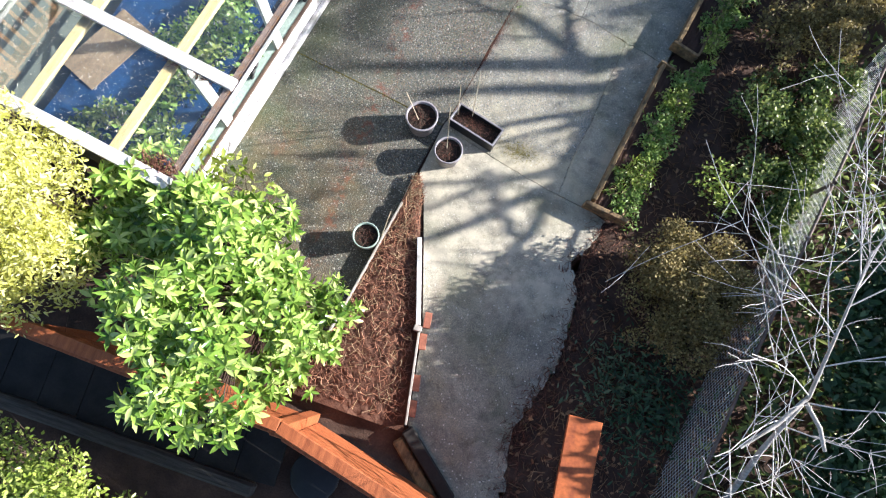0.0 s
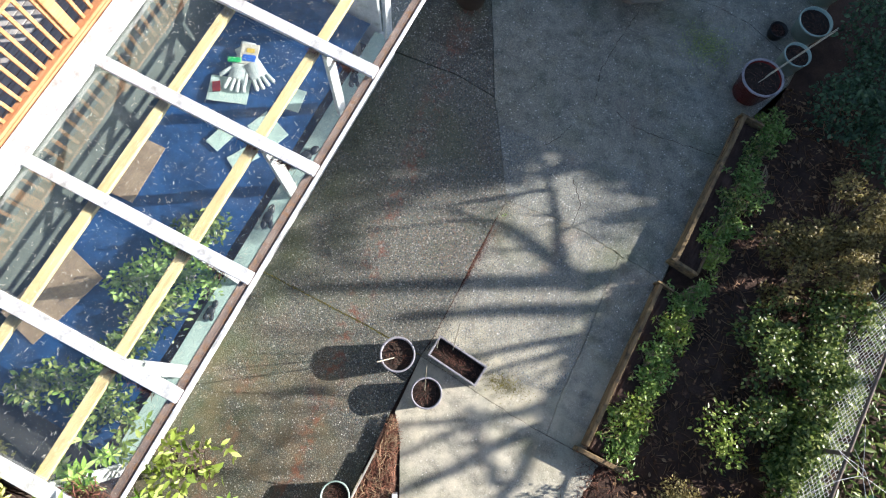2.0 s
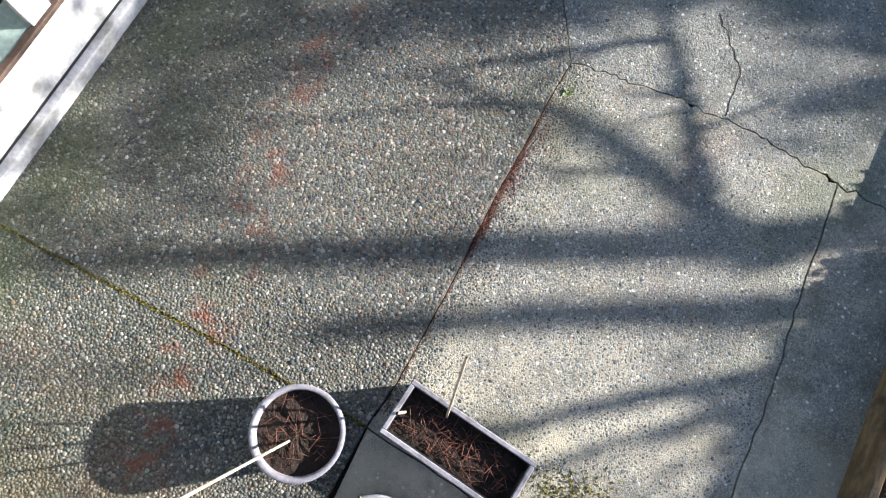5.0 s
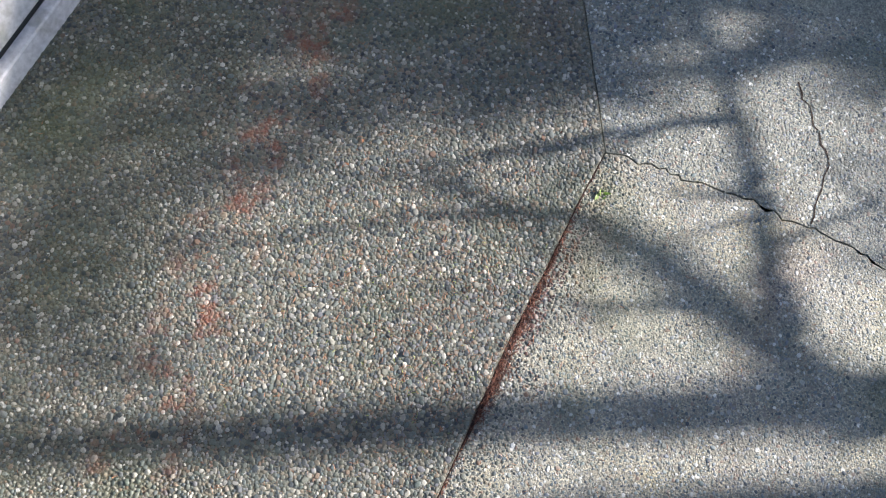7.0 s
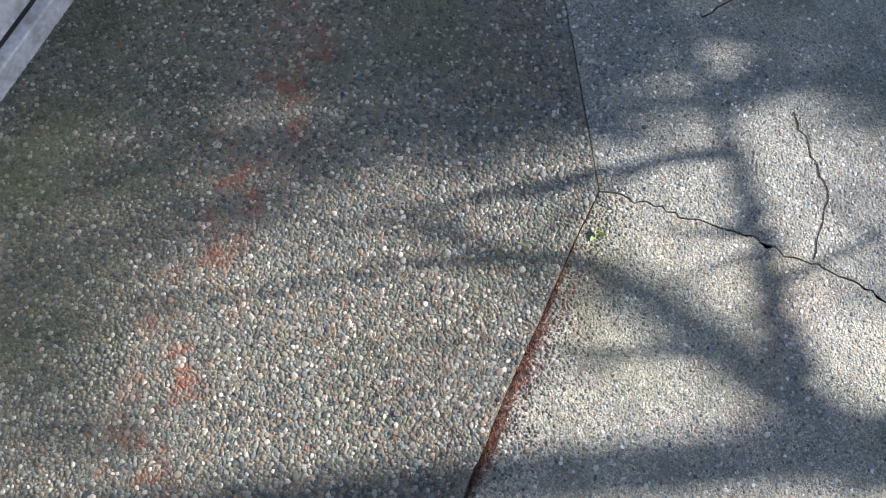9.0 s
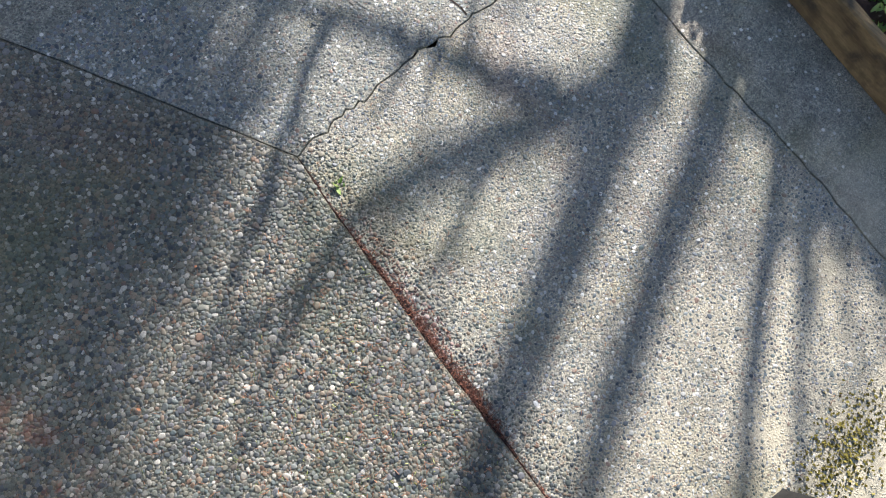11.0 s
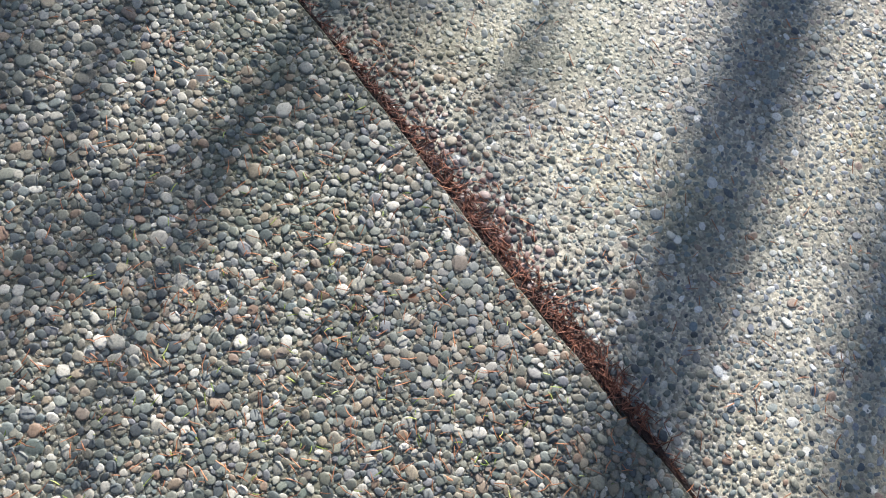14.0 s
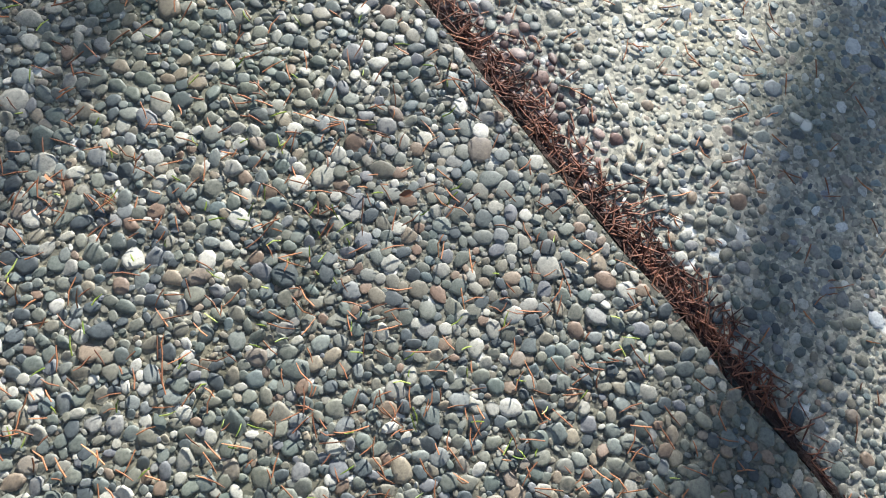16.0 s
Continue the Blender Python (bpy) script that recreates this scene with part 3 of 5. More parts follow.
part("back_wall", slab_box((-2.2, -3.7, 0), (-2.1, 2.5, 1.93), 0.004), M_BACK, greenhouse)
for y in BEAMS:
    part("roof_beam", beam((-1.9, y, 2.02), (0.6, y, 2.0), 0.13, 0.05), M_WHITE, greenhouse)
    part("post", beam((0.0, min(y, 2.44), 0.5), (0.02, min(y, 2.44), 1.955), 0.14, 0.05, up=(1, 0, 0)), M_WHITE, greenhouse)
part("back_frame", beam((-2.02, -3.66, 2.03), (-2.02, 2.52, 2.03), 0.25, 0.06), M_WHITE, greenhouse)
for x, z in ((-0.1, 1.93), (-1.12, 1.94)):
    part("rafter", beam((x, -3.66, z), (x, 2.5, z), 0.11, 0.05), M_LUMBER, greenhouse, "yellow pine rafter")
for a, b in zip(BEAMS[:-1], BEAMS[1:]):
    pane = part("glass_pane", beam((-1.93, (a + b) / 2, 1.982), (0.57, (a + b) / 2, 1.968), b - a - 0.02, 0.006, 0), M_GLASS, greenhouse)
    pane.visible_shadow = False
bm = bmesh.new()
slab_box((0.5, -3.68, 1.92), (0.598, 2.54, 1.953), 0.01, bm)
part("gutter", bm, M_GUTTER, greenhouse, "rusty gutter full of needles")
part("gutter_lip", slab_box((0.602, -3.68, 1.935), (0.636, 2.54, 1.965), 0.004), M_WHITE, greenhouse)

# ---- deck and railing ----
railing = tagged(new("deck_railing"), "orange stained wooden deck railing in the sun", "railing")
railing.matrix_basis = GH
part("bottom_rail", beam((-2.22, -3.7, 2.09), (-2.22, 4.5, 2.09), 0.09, 0.05), M_RAIL, railing)
part("top_rail", beam((-2.26, -3.7, 2.92), (-2.26, 4.5, 2.92), 0.14, 0.04), M_RAIL, railing)
part("rim_board", beam((-2.18, -3.7, 1.98), (-2.18, 4.5, 1.98), 0.04, 0.2), M_RAIL, railing)
baluster = None
for k in range(62):
    y = -3.6 + 0.13 * k
    m = Matrix.Translation((-2.24, y, 2.5))
    if baluster is None:
        baluster = part("baluster", slab_box((-0.019, -0.019, -0.4), (0.019, 0.019, 0.4), 0.003), M_RAIL, railing)
        baluster.matrix_basis = m
    else:
        child("baluster", baluster.data, railing, m)
for y in (-3.2, -1.55, 0.12, 1.8, 3.5):
    part("post", slab_box((-2.32, y - 0.06, 1.85), (-2.19, y + 0.06, 3.0), 0.006), M_RAIL, railing)
deck = tagged(new("deck"), "grey weathered plank deck behind the railing", "deck", kind="structure")
deck.matrix_basis = GH
plank = None
for k in range(18):
    m = Matrix.Translation((-2.42 - 0.145 * k, 0.4, 1.86))
    if plank is None:
        plank = part("plank", slab_box((-0.069, -4.2, -0.018), (0.069, 4.2, 0.018), 0.004), M_GREYWOOD, deck)
        plank.matrix_basis = m
    else:
        child("plank", plank.data, deck, m)


# ---- pots ----
def pot(name, x, y, r, h, mat, label, rim=0.022, taper=0.8, soil=0.05, category="flowerpot"):
    root = tagged(new(name), label, category)
    root.matrix_basis = Matrix.Translation((x, y, 0.004 + (RAISED if x < -0.4 and y > -5.5 else 0)))
    prof = [(r * taper - 0.02, 0), (r * taper, 0.01), (r - 0.006, h - 0.035), (r, h - 0.034), (r + 0.002, h - 0.006), (r - 0.004, h),
            (r - rim + 0.004, h), (r - rim, h - 0.006), (r - rim - 0.004, h - soil - 0.02)]
    v, f = lathe(prof)
    child("body", mesh_of("body", v, f, mat, True), root)
    g = np.random.default_rng(int(1000 * (x + 9)))
    n = 26
    v, f = [(0, 0, h - soil)], []
    for ring in range(1, 5):
        for k in range(n):
            a = 2 * math.pi * k / n
            q = (r - rim - 0.002) * ring / 4
            v.append((q * math.cos(a), q * math.sin(a), h - soil + (g.normal() * 0.006 if ring < 4 else 0)))
    f += [(0, 1 + k, 1 + (k + 1) % n) for k in range(n)]
    for ring in range(3):
        f += [(1 + ring * n + k, 1 + (ring + 1) * n + k, 1 + (ring + 1) * n + (k + 1) % n, 1 + ring * n + (k + 1) % n) for k in range(n)]
    soil_top = child("soil", mesh_of("soil", v, f, M_POTSOIL), root)
    straw = []
    for _ in range(60):
        a, q = g.uniform(0, 6.28), (r - rim - 0.03) * math.sqrt(g.uniform())
        c = np.array([q * math.cos(a), q * math.sin(a), h - soil + 0.008 + g.uniform(0, 0.012)])
        d = g.normal(size=3) * (1, 1, 0.15)
        d *= g.uniform(0.015, 0.05) / np.linalg.norm(d)
        straw.append(tube_arrays([c - d, c + d * 0.2, c + d], [0.0012, 0.0018, 0.001], 3))
    v, f = joined(straw)
    tagged(child("needle_litter", arrays_mesh("litter", v, f, M_NEEDLE), soil_top, None, "dry brown needles"), kind="stuff")
    return root


def cane(a, b, r=0.006, label="pale bamboo cane stuck in a pot"):
    a, b = np.array(a), np.array(b)
    pts = [a + (b - a) * t for t in np.linspace(0, 1, 9)]
    rad = [r * (1.15 if k % 2 else 1.0) for k in range(9)]
    v, f = tube_arrays(pts, rad, 7)
    return tagged(new("bamboo_cane", arrays_mesh("cane", v, f, M_BAMBOO, True)), label, "cane", "canes")


pot("flowerpot", -0.675, -2.375, 0.212, 0.31, M_POT, "round grey pot with soil and dead needles")
pot("flowerpot", -0.2, -2.69, 0.186, 0.29, M_POT, "smaller round grey pot of bare soil", 0.018)
pot("flowerpot", -0.815, -4.1, 0.168, 0.25, M_POTGREEN, "round pot with a pale mint rim", 0.016)
red_pot = pot("flowerpot", 2.75, 2.68, 0.285, 0.42, M_RED, "large dark red glazed pot with canes", 0.026, 0.75)
ring = [(0.275 * math.cos(k * math.pi / 20), 0.275 * math.sin(k * math.pi / 20), 0.413) for k in range(41)]
v, f = tube_arrays(ring, [0.017] * 41, 8)
child("rim", arrays_mesh("rim", v, f, M_POT, True), red_pot, None, "pale lilac unglazed rim")
pot("flowerpot", -1.4, 2.75, 0.26, 0.42, M_POTBROWN, "brown clay pot with dry stems", 0.025)
pot("flowerpot", 3.18, 3.26, 0.19, 0.34, M_POTGREEN, "pale mint pot beside the red pot", 0.016)
pot("flowerpot", 3.35, 3.9, 0.24, 0.3, M_POTGREEN, "mint pot with green seedlings", 0.018)
pot("flowerpot", 3.47, 4.6, 0.24, 0.3, M_POTGREEN, "mint pot with dead stems", 0.018)
pot("flowerpot", 2.93, 3.72, 0.13, 0.15, M_DARK, "small black pot on the patio", 0.01)

planter = tagged(new("trough_planter"), "rectangular dark trough planter with a grey rim", "planter")
planter.matrix_basis = pose(0.03, -2.21, 0.004, 0, 0, -14.7)
bm = bmesh.new()
for lo, hi in (((-0.33, -0.13, 0), (0.33, -0.115, 0.23)), ((-0.33, 0.115, 0), (0.33, 0.13, 0.23)), ((-0.33, -0.115, 0), (-0.315, 0.115, 0.23)), ((0.315, -0.115, 0), (0.33, 0.115, 0.23)), ((-0.315, -0.115, 0.01), (0.315, 0.115, 0.02))):
    slab_box(lo, hi, 0.003, bm)
part("body", bm, M_DARK, planter)
bm = bmesh.new()
for lo, hi in (((-0.342, -0.142, 0.23), (0.342, -0.118, 0.245)), ((-0.342, 0.118, 0.23), (0.342, 0.142, 0.245)), ((-0.342, -0.118, 0.23), (-0.318, 0.118, 0.245)), ((0.318, -0.118, 0.23), (0.342, 0.118, 0.245))):
    slab_box(lo, hi, 0.004, bm)
part("rim", bm, M_POT, planter, "grey rim")
v, f = sheet(0.5, 0.05, 0.0)
v = v * (0.63, 0.23, 1) + np.c_[np.zeros(len(v)), np.zeros(len(v)), 0.17 + rng.normal(size=len(v)) * 0.006]
child("soil", arrays_mesh("soil", v, f, M_POTSOIL), planter)
straw = []
for _ in range(160):
    c = np.array([rng.uniform(-0.29, 0.29), rng.uniform(-0.09, 0.09), 0.185 + rng.uniform(0, 0.015)])
    d = rng.normal(size=3) * (1, 1, 0.15)
    d *= rng.uniform(0.015, 0.05) / np.linalg.norm(d)
    straw.append(tube_arrays([c - d, c + d * 0.2, c + d], [0.0012, 0.0018, 0.001], 3))
v, f = joined(straw)
tagged(child("needle_litter", arrays_mesh("litter", v, f, M_NEEDLE), planter, None, "dry brown needles"), kind="stuff")

cane((-0.7, -2.42, 0.26), (-0.8, -2.56, 1.25))
cane((-0.23, -2.66, 0.25), (-0.3, -2.42, 0.95))
cane((-0.25, -2.14, 0.2), (-0.27, -2.12, 0.98))
cane((-0.06, -2.1, 0.2), (-0.1, -1.86, 0.95))
cane((-0.66, -4.1, 0.0), (-0.6, -3.75, 0.45))

# ---- timber bed along the patio ----
raised_bed = tagged(new("raised_bed"), "long raised bed edged with weathered timbers", "garden bed")
part("timber", beam((1.8, -2.66, 0.1), (2.19, -0.45, 0.1), 0.055, 0.2, 0.008), M_TIMBER, raised_bed)
part("timber", beam((2.29, -0.1, 0.11), (2.72, 2.18, 0.11), 0.055, 0.22, 0.008), M_TIMBER, raised_bed)
part("end_board", beam((1.7, -2.72, 0.1), (2.29, -2.8, 0.1), 0.06, 0.2, 0.008), M_TIMBER, raised_bed)
part("end_board", beam((2.13, -0.44, 0.12), (2.36, -0.5, 0.12), 0.03, 0.18, 0.006), M_TIMBER, raised_bed)
part("end_board", beam((2.22, -0.09, 0.12), (2.6, -0.2, 0.12), 0.045, 0.2, 0.008), M_TIMBER, raised_bed)
part("end_board", beam((2.66, 2.2, 0.12), (3.0, 2.13, 0.12), 0.035, 0.2, 0.006), M_TIMBER, raised_bed)
part("back_board", beam((2.2, -2.75, 0.09), (2.57, -0.52, 0.06), 0.03, 0.14, 0.006), M_TIMBER, raised_bed)
part("back_board", beam((2.62, -0.15, 0.09), (3.02, 2.1, 0.06), 0.03, 0.14, 0.006), M_TIMBER, raised_bed)
v, f = sheet(0.5, 0.04, 0.0)
for (ax, ay), (bx, by) in (((1.99, -2.7), (2.37, -0.5)), ((2.46, -0.13), (2.85, 2.12))):
    d = np.array([bx - ax, by - ay])
    q = np.array([d[1], -d[0]]) / np.linalg.norm(d)
    c = np.array([ax, ay]) + (v[:, 1:2] + 0.5) * d + v[:, :1] * 0.36 * q
    me = arrays_mesh("bed_soil", np.c_[c, 0.11 + rng.normal(size=len(c)) * 0.012], f, M_SOIL)
    child("soil", me, raised_bed)

# ---- triangular bed ----
tri_bed = tagged(new("wedge_bed"), "wedge-shaped bed of reddish bark mulch with plank edging", "garden bed")
part("edging", beam((-0.55, -3.5, 0.06), (-0.78, -5.0, 0.06), 0.025, 0.14, 0.005), M_GREYWOOD, tri_bed)
part("edging", beam((-0.78, -5.0, 0.06), (-0.9, -5.7, 0.06), 0.025, 0.14, 0.005), M_GREYWOOD, tri_bed)
part("edging", beam((-0.18, -3.88, 0.08), (0.17, -4.93, 0.08), 0.06, 0.16, 0.006), M_WHITE, tri_bed, "white painted plank")
part("edging", beam((0.2, -4.98, 0.08), (0.42, -6.1, 0.08), 0.03, 0.16, 0.005), M_GREYWOOD, tri_bed)
part("stake", slab_box((0.13, -5.01, 0), (0.23, -4.94, 0.2), 0.006), M_GREYWOOD, tri_bed)
n = 40
vv, ff = [], []
for i in range(n + 1):
    t = i / n
    y = -3.05 - 3.15 * t
    xl = np.interp(-y, [3.05, 3.5, 5.0, 6.2], [-0.52, -0.55, -0.79, -1.0])
    xr = np.interp(-y, [3.05, 3.3, 3.9, 4.95, 6.2], [-0.5, -0.36, -0.17, 0.18, 0.42])
    for j in range(13):
        s = j / 12
        vv.append((xl + (xr - xl) * s, y, 0.035 + 0.05 * math.sin(math.pi * s) * min(1, 4 * t + 0.2) + rng.normal() * 0.008))
for i in range(n):
    for j in range(12):
        ff.append((i * 13 + j, i * 13 + j + 1, (i + 1) * 13 + j + 1, (i + 1) * 13 + j))
child("mulch", mesh_of("mulch", vv, ff, M_MULCH), tri_bed)


# ---- shrubs and trees ----
def shrub(name, label, bumps, n, length, wide, mat, seed, lo=0.55, hi=1.05, spread=0.8, base=None, whorl=1, category="shrub", droop=0.0, stem=M_DARKBARK):
    g = np.random.default_rng(seed)
    root = tagged(new(name), label, category)
    b = np.asarray(bumps, float)
    p, d = cluster_points(g, n, lo, hi, b)
    p[:, 2] = np.maximum(p[:, 2], 0.04)
    if whorl > 1:
        a = np.tile(np.arange(whorl) * 2 * np.pi / whorl, n) + np.repeat(g.uniform(0, 6.28, n), whorl)
        P, D = np.repeat(p, whorl, 0), np.repeat(d * 0.6 + np.array([0.35, 0.15, 0.8]), whorl, 0)
        D /= np.linalg.norm(D, axis=1)[:, None]
        x = np.cross(D, np.array([0.3, 0.2, 1.0]))
        x /= np.linalg.norm(x, axis=1)[:, None] + 1e-9
        y = np.cross(D, x)
        way = 0.35 * D + np.cos(a)[:, None] * x + np.sin(a)[:, None] * y + g.normal(size=P.shape) * 0.15
        way[:, 2] -= droop
        size = length * g.uniform(0.7, 1.15, len(P))
    else:
        P = p
        way = d * (1 - spread) + g.normal(size=p.shape) * spread
        way[:, 2] -= droop
        size = length * g.uniform(0.6, 1.25, len(P))
    child("foliage", leaves_mesh("foliage", P, way, size, wide, mat, g), root)
    c = base or (b[:, 0].mean(), b[:, 1].mean(), 0)
    limbs = []
    for q in b:
        e = np.array(q[:3])
        s = np.array(c) + g.normal(size=3) * (0.05, 0.05, 0)
        mid = (s + e) / 2 + g.normal(size=3) * 0.06
        r0 = 0.012 + 0.02 * q[3]
        limbs.append(tube_arrays([s, s * 0.6 + mid * 0.4, mid, e], [r0, r0 * 0.8, r0 * 0.55, r0 * 0.25], 5))
        for _ in range(5):
            w = e + g.normal(size=3) * q[3] * 0.5
            limbs.append(tube_arrays([mid, (mid + w) / 2 + g.normal(size=3) * 0.03, w], [r0 * 0.45, r0 * 0.3, 0.002], 4))
    v, f = joined(limbs)
    tagged(child("branchwork", arrays_mesh("branchwork", v, f, stem, True), root), kind="stuff")
    return root


g0 = np.random.default_rng(21)


def clumpy(bumps, n, r, seed):
    """Many small tufts over the surface of a few large bumps."""
    g = np.random.default_rng(seed)
    b = np.asarray(bumps, float)
    out = []
    for k in range(n):
        q = b[g.choice(len(b), p=b[:, 3] ** 2 / (b[:, 3] ** 2).sum())]
        d = g.normal(size=3) + (0.2, 0.1, 0.9)
        d /= np.linalg.norm(d)
        s = r * g.uniform(0.6, 1.3)
        out.append(tuple(q[:3] + d * (q[3] - 0.5 * s)) + (s,))
    return out


rh = [(-1.78, -5.3, 1.7, 0.68), (-2.12, -5.08, 1.75, 0.56), (-1.28, -5.53, 1.5, 0.6), (-1.43, -6.13, 2.15, 0.5), (-1.98, -5.73, 2.1, 0.55), (-0.93, -5.33, 0.8, 0.45), (-1.75, -4.62, 1.3, 0.38), (-2.5, -4.98, 1.5, 0.45), (-1.22, -5.0, 0.7, 0.4), (-2.95, -4.55, 1.6, 0.3), (-1.03, -5.83, 1.2, 0.45), (-1.88, -5.08, 2.2, 0.4), (-2.75, -5.3, 1.6, 0.45), (-2.9, -4.75, 1.6, 0.4), (-3.05, -4.35, 1.7, 0.28)]
shrub("rhododendron", "large rhododendron with whorls of glossy leaves", clumpy(rh, 110, 0.22, 3), 1300, 0.128, 0.3, M_RHODO, 31, 0.55, 1.15, whorl=7, base=(-1.75, -5.2, 0))
gold = [(-3.75, -5.25, 2.3, 0.72), (-4.15, -5.0, 2.2, 0.65), (-3.45, -5.1, 2.1, 0.48), (-4.15, -5.65, 2.1, 0.78), (-3.55, -5.7, 1.9, 0.58), (-4.65, -5.3, 2.1, 0.78), (-3.85, -4.85, 1.9, 0.42), (-3.3, -5.6, 1.8, 0.48), (-3.65, -6.0, 1.8, 0.48)]
shrub("golden_shrub", "tall shrub of bright yellow-green foliage", clumpy(gold, 150, 0.2, 4), 40000, 0.062, 0.3, M_GOLD, 32, 0.6, 1.15, base=(-3.5, -5.3, 0))
sm = [(-2.75, -4.1, 1.0, 0.3), (-2.4, -4.15, 0.9, 0.3), (-2.5, -4.4, 0.75, 0.25), (-2.15, -4.1, 0.6, 0.22)]
shrub("sapling", "thin sapling with yellowish leaves by the greenhouse", sm, 260, 0.12, 0.36, M_LIME, 33, 0.5, 1.1, base=(-2.3, -4.4, 0))
bb = [(3.05, -3.6, 0.4, 0.62), (2.75, -3.4, 0.4, 0.45), (3.4, -3.4, 0.45, 0.5), (3.2, -3.95, 0.4, 0.5), (2.85, -3.9, 0.35, 0.45), (3.3, -3.1, 0.4, 0.42), (2.8, -3.1, 0.35, 0.38)]
shrub("dome_bush", "rounded bush of small bronze olive leaves", clumpy(bb, 110, 0.17, 9), 24000, 0.04, 0.45, M_OLIVE, 34, 0.5, 1.2)
s1 = [(3.6, -0.9, 0.20, 0.45), (3.95, -1.3, 0.17, 0.4), (3.7, -1.6, 0.15, 0.35), (4.0, -0.6, 0.20, 0.4), (4.25, -1.0, 0.23, 0.45), (3.55, -0.45, 0.17, 0.35), (4.35, -0.2, 0.23, 0.45)]
shrub("box_shrub", "green small-leaved shrub in the bark bed", clumpy(s1, 44, 0.22, 5), 8000, 0.06, 0.48, M_GREEN, 35, 0.5, 1.05)
s2 = [(3.75, 0.0, 0.3, 0.45), (4.1, 0.4, 0.35, 0.55), (3.65, 0.6, 0.25, 0.38), (4.2, 1.1, 0.35, 0.5)]
shrub("brown_shrub", "olive brown shrub half in shade", clumpy(s2, 34, 0.2, 6), 8000, 0.05, 0.48, M_OLIVE, 36, 0.6, 1.05)
s3 = [(3.2, -1.95, 0.3, 0.26), (3.35, -2.2, 0.28, 0.22)]
shrub("small_shrub", "small sparse shrub with yellowing leaves", s3, 420, 0.06, 0.45, M_LIME, 37, 0.3, 1.25)
s4 = [(4.2, -1.9, 0.20, 0.4), (4.1, -2.3, 0.15, 0.35), (4.4, -1.6, 0.23, 0.4)]
shrub("green_shrub", "leafy green shrub at the wire fence", clumpy(s4, 24, 0.2, 8), 4200, 0.07, 0.45, M_GREEN, 38, 0.4, 1.05)
s5 = [(3.9, 2.6, 0.4, 0.5), (4.3, 3.2, 0.45, 0.55), (4.1, 3.9, 0.4, 0.5), (4.6, 2.2, 0.5, 0.6)]
shrub("dark_shrub", "dark green shrub in deep shade", s5, 6000, 0.065, 0.5, M_DARKGREEN, 39, 0.5, 1.05)
s6 = [(-2.9, -7.66, 1.5, 0.42), (-2.45, -7.7, 1.4, 0.42), (-2.1, -7.88, 1.3, 0.4), (-3.4, -7.62, 1.55, 0.42), (-1.8, -8.1, 1.15, 0.4), (-3.9, -7.62, 1.55, 0.42), (-2.9, -8.1, 0.9, 0.55), (-2.2, -8.3, 0.8, 0.55)]
shrub("sunlit_shrub", "light green shrub beside the black decking", clumpy(s6, 60, 0.28, 7), 17000, 0.055, 0.42, M_LIME, 40, 0.6, 1.1)
# sprawling perennials: loose mounds of small leaves on thin stalks that hang over the timber
for k in range(13):
    t = k / 12
    x, y = 1.98 + 0.92 * t, -2.45 + 4.5 * t
    if abs(y + 0.3) < 0.12:
        continue
    q = g0.uniform(0.1, 0.15) * (1.0 if k < 6 else 0.8)
    mounds = [(x + 0.22 + g0.normal() * 0.1, y + g0.normal() * 0.18, 0.09 + g0.uniform(0, 0.04), q * g0.uniform(0.4, 0.95)) for _ in range(18)]
    mounds += [(x - 0.03 + g0.normal() * 0.05, y + g0.normal() * 0.15, 0.14, q * 0.35)]
    mat = (M_BEDLEAF, M_LIME, M_BEDLEAF)[k % 3] if k < 8 else (M_BEDLEAF, M_GREEN)[k % 2]
    shrub("bed_plant", "leafy green perennial sprawling in the timber bed", mounds, 800, 0.062, 0.34, mat, 60 + k, 0.4, 1.25, category="plant", droop=0.1, stem=M_STRAW)


# ---- unseen trees added beyond the fence to throw shadows over the patio ----
FLAT = Vector((SUN.x, SUN.y)).normalized()
RISE = SUN.z / math.hypot(SUN.x, SUN.y)


def aloft(x, y, away):
    """The place in the air that shades the ground at (x, y), that far off towards the sun."""
    return np.array([x + FLAT.x * away, y + FLAT.y * away, away * RISE])


bare_tree = tagged(new("bare_maple"), "unseen leafless maple, limbs laid out to cast the patio's branch shadows", "tree")
gt = np.random.default_rng(5)


def limb_over(line, wide, lean=0.0, twigs=5):
    pts = []
    for k, (x, y) in enumerate(line):
        pts.append(aloft(x, y, max(0.1, 13.0 + 1.02 * (1.61 - x) + lean)))
    pts = np.array(pts)
    t = np.linspace(0, 1, len(pts))
    s = np.linspace(0, 1, 4 * len(pts))
    fine = np.stack([np.interp(s, t, pts[:, i]) for i in range(3)], 1)
    fine[1:-1] += gt.normal(size=(len(s) - 2, 3)) * 0.008
    out = [tube_arrays(fine, np.interp(s, [0, 1], [wide * 0.34, wide * 0.6]), 8)]
    for _ in range(twigs):
        a = fine[gt.integers(2, len(fine) - 2)]
        d = gt.normal(size=3) * (0.5, 0.5, 0.3) + (0, 0, 0.35)
        b = a + d * gt.uniform(0.3, 0.8)
        out.append(tube_arrays([a, (a + b) / 2 + gt.normal(size=3) * 0.05, b], [0.018, 0.011, 0.004], 5))
    return out


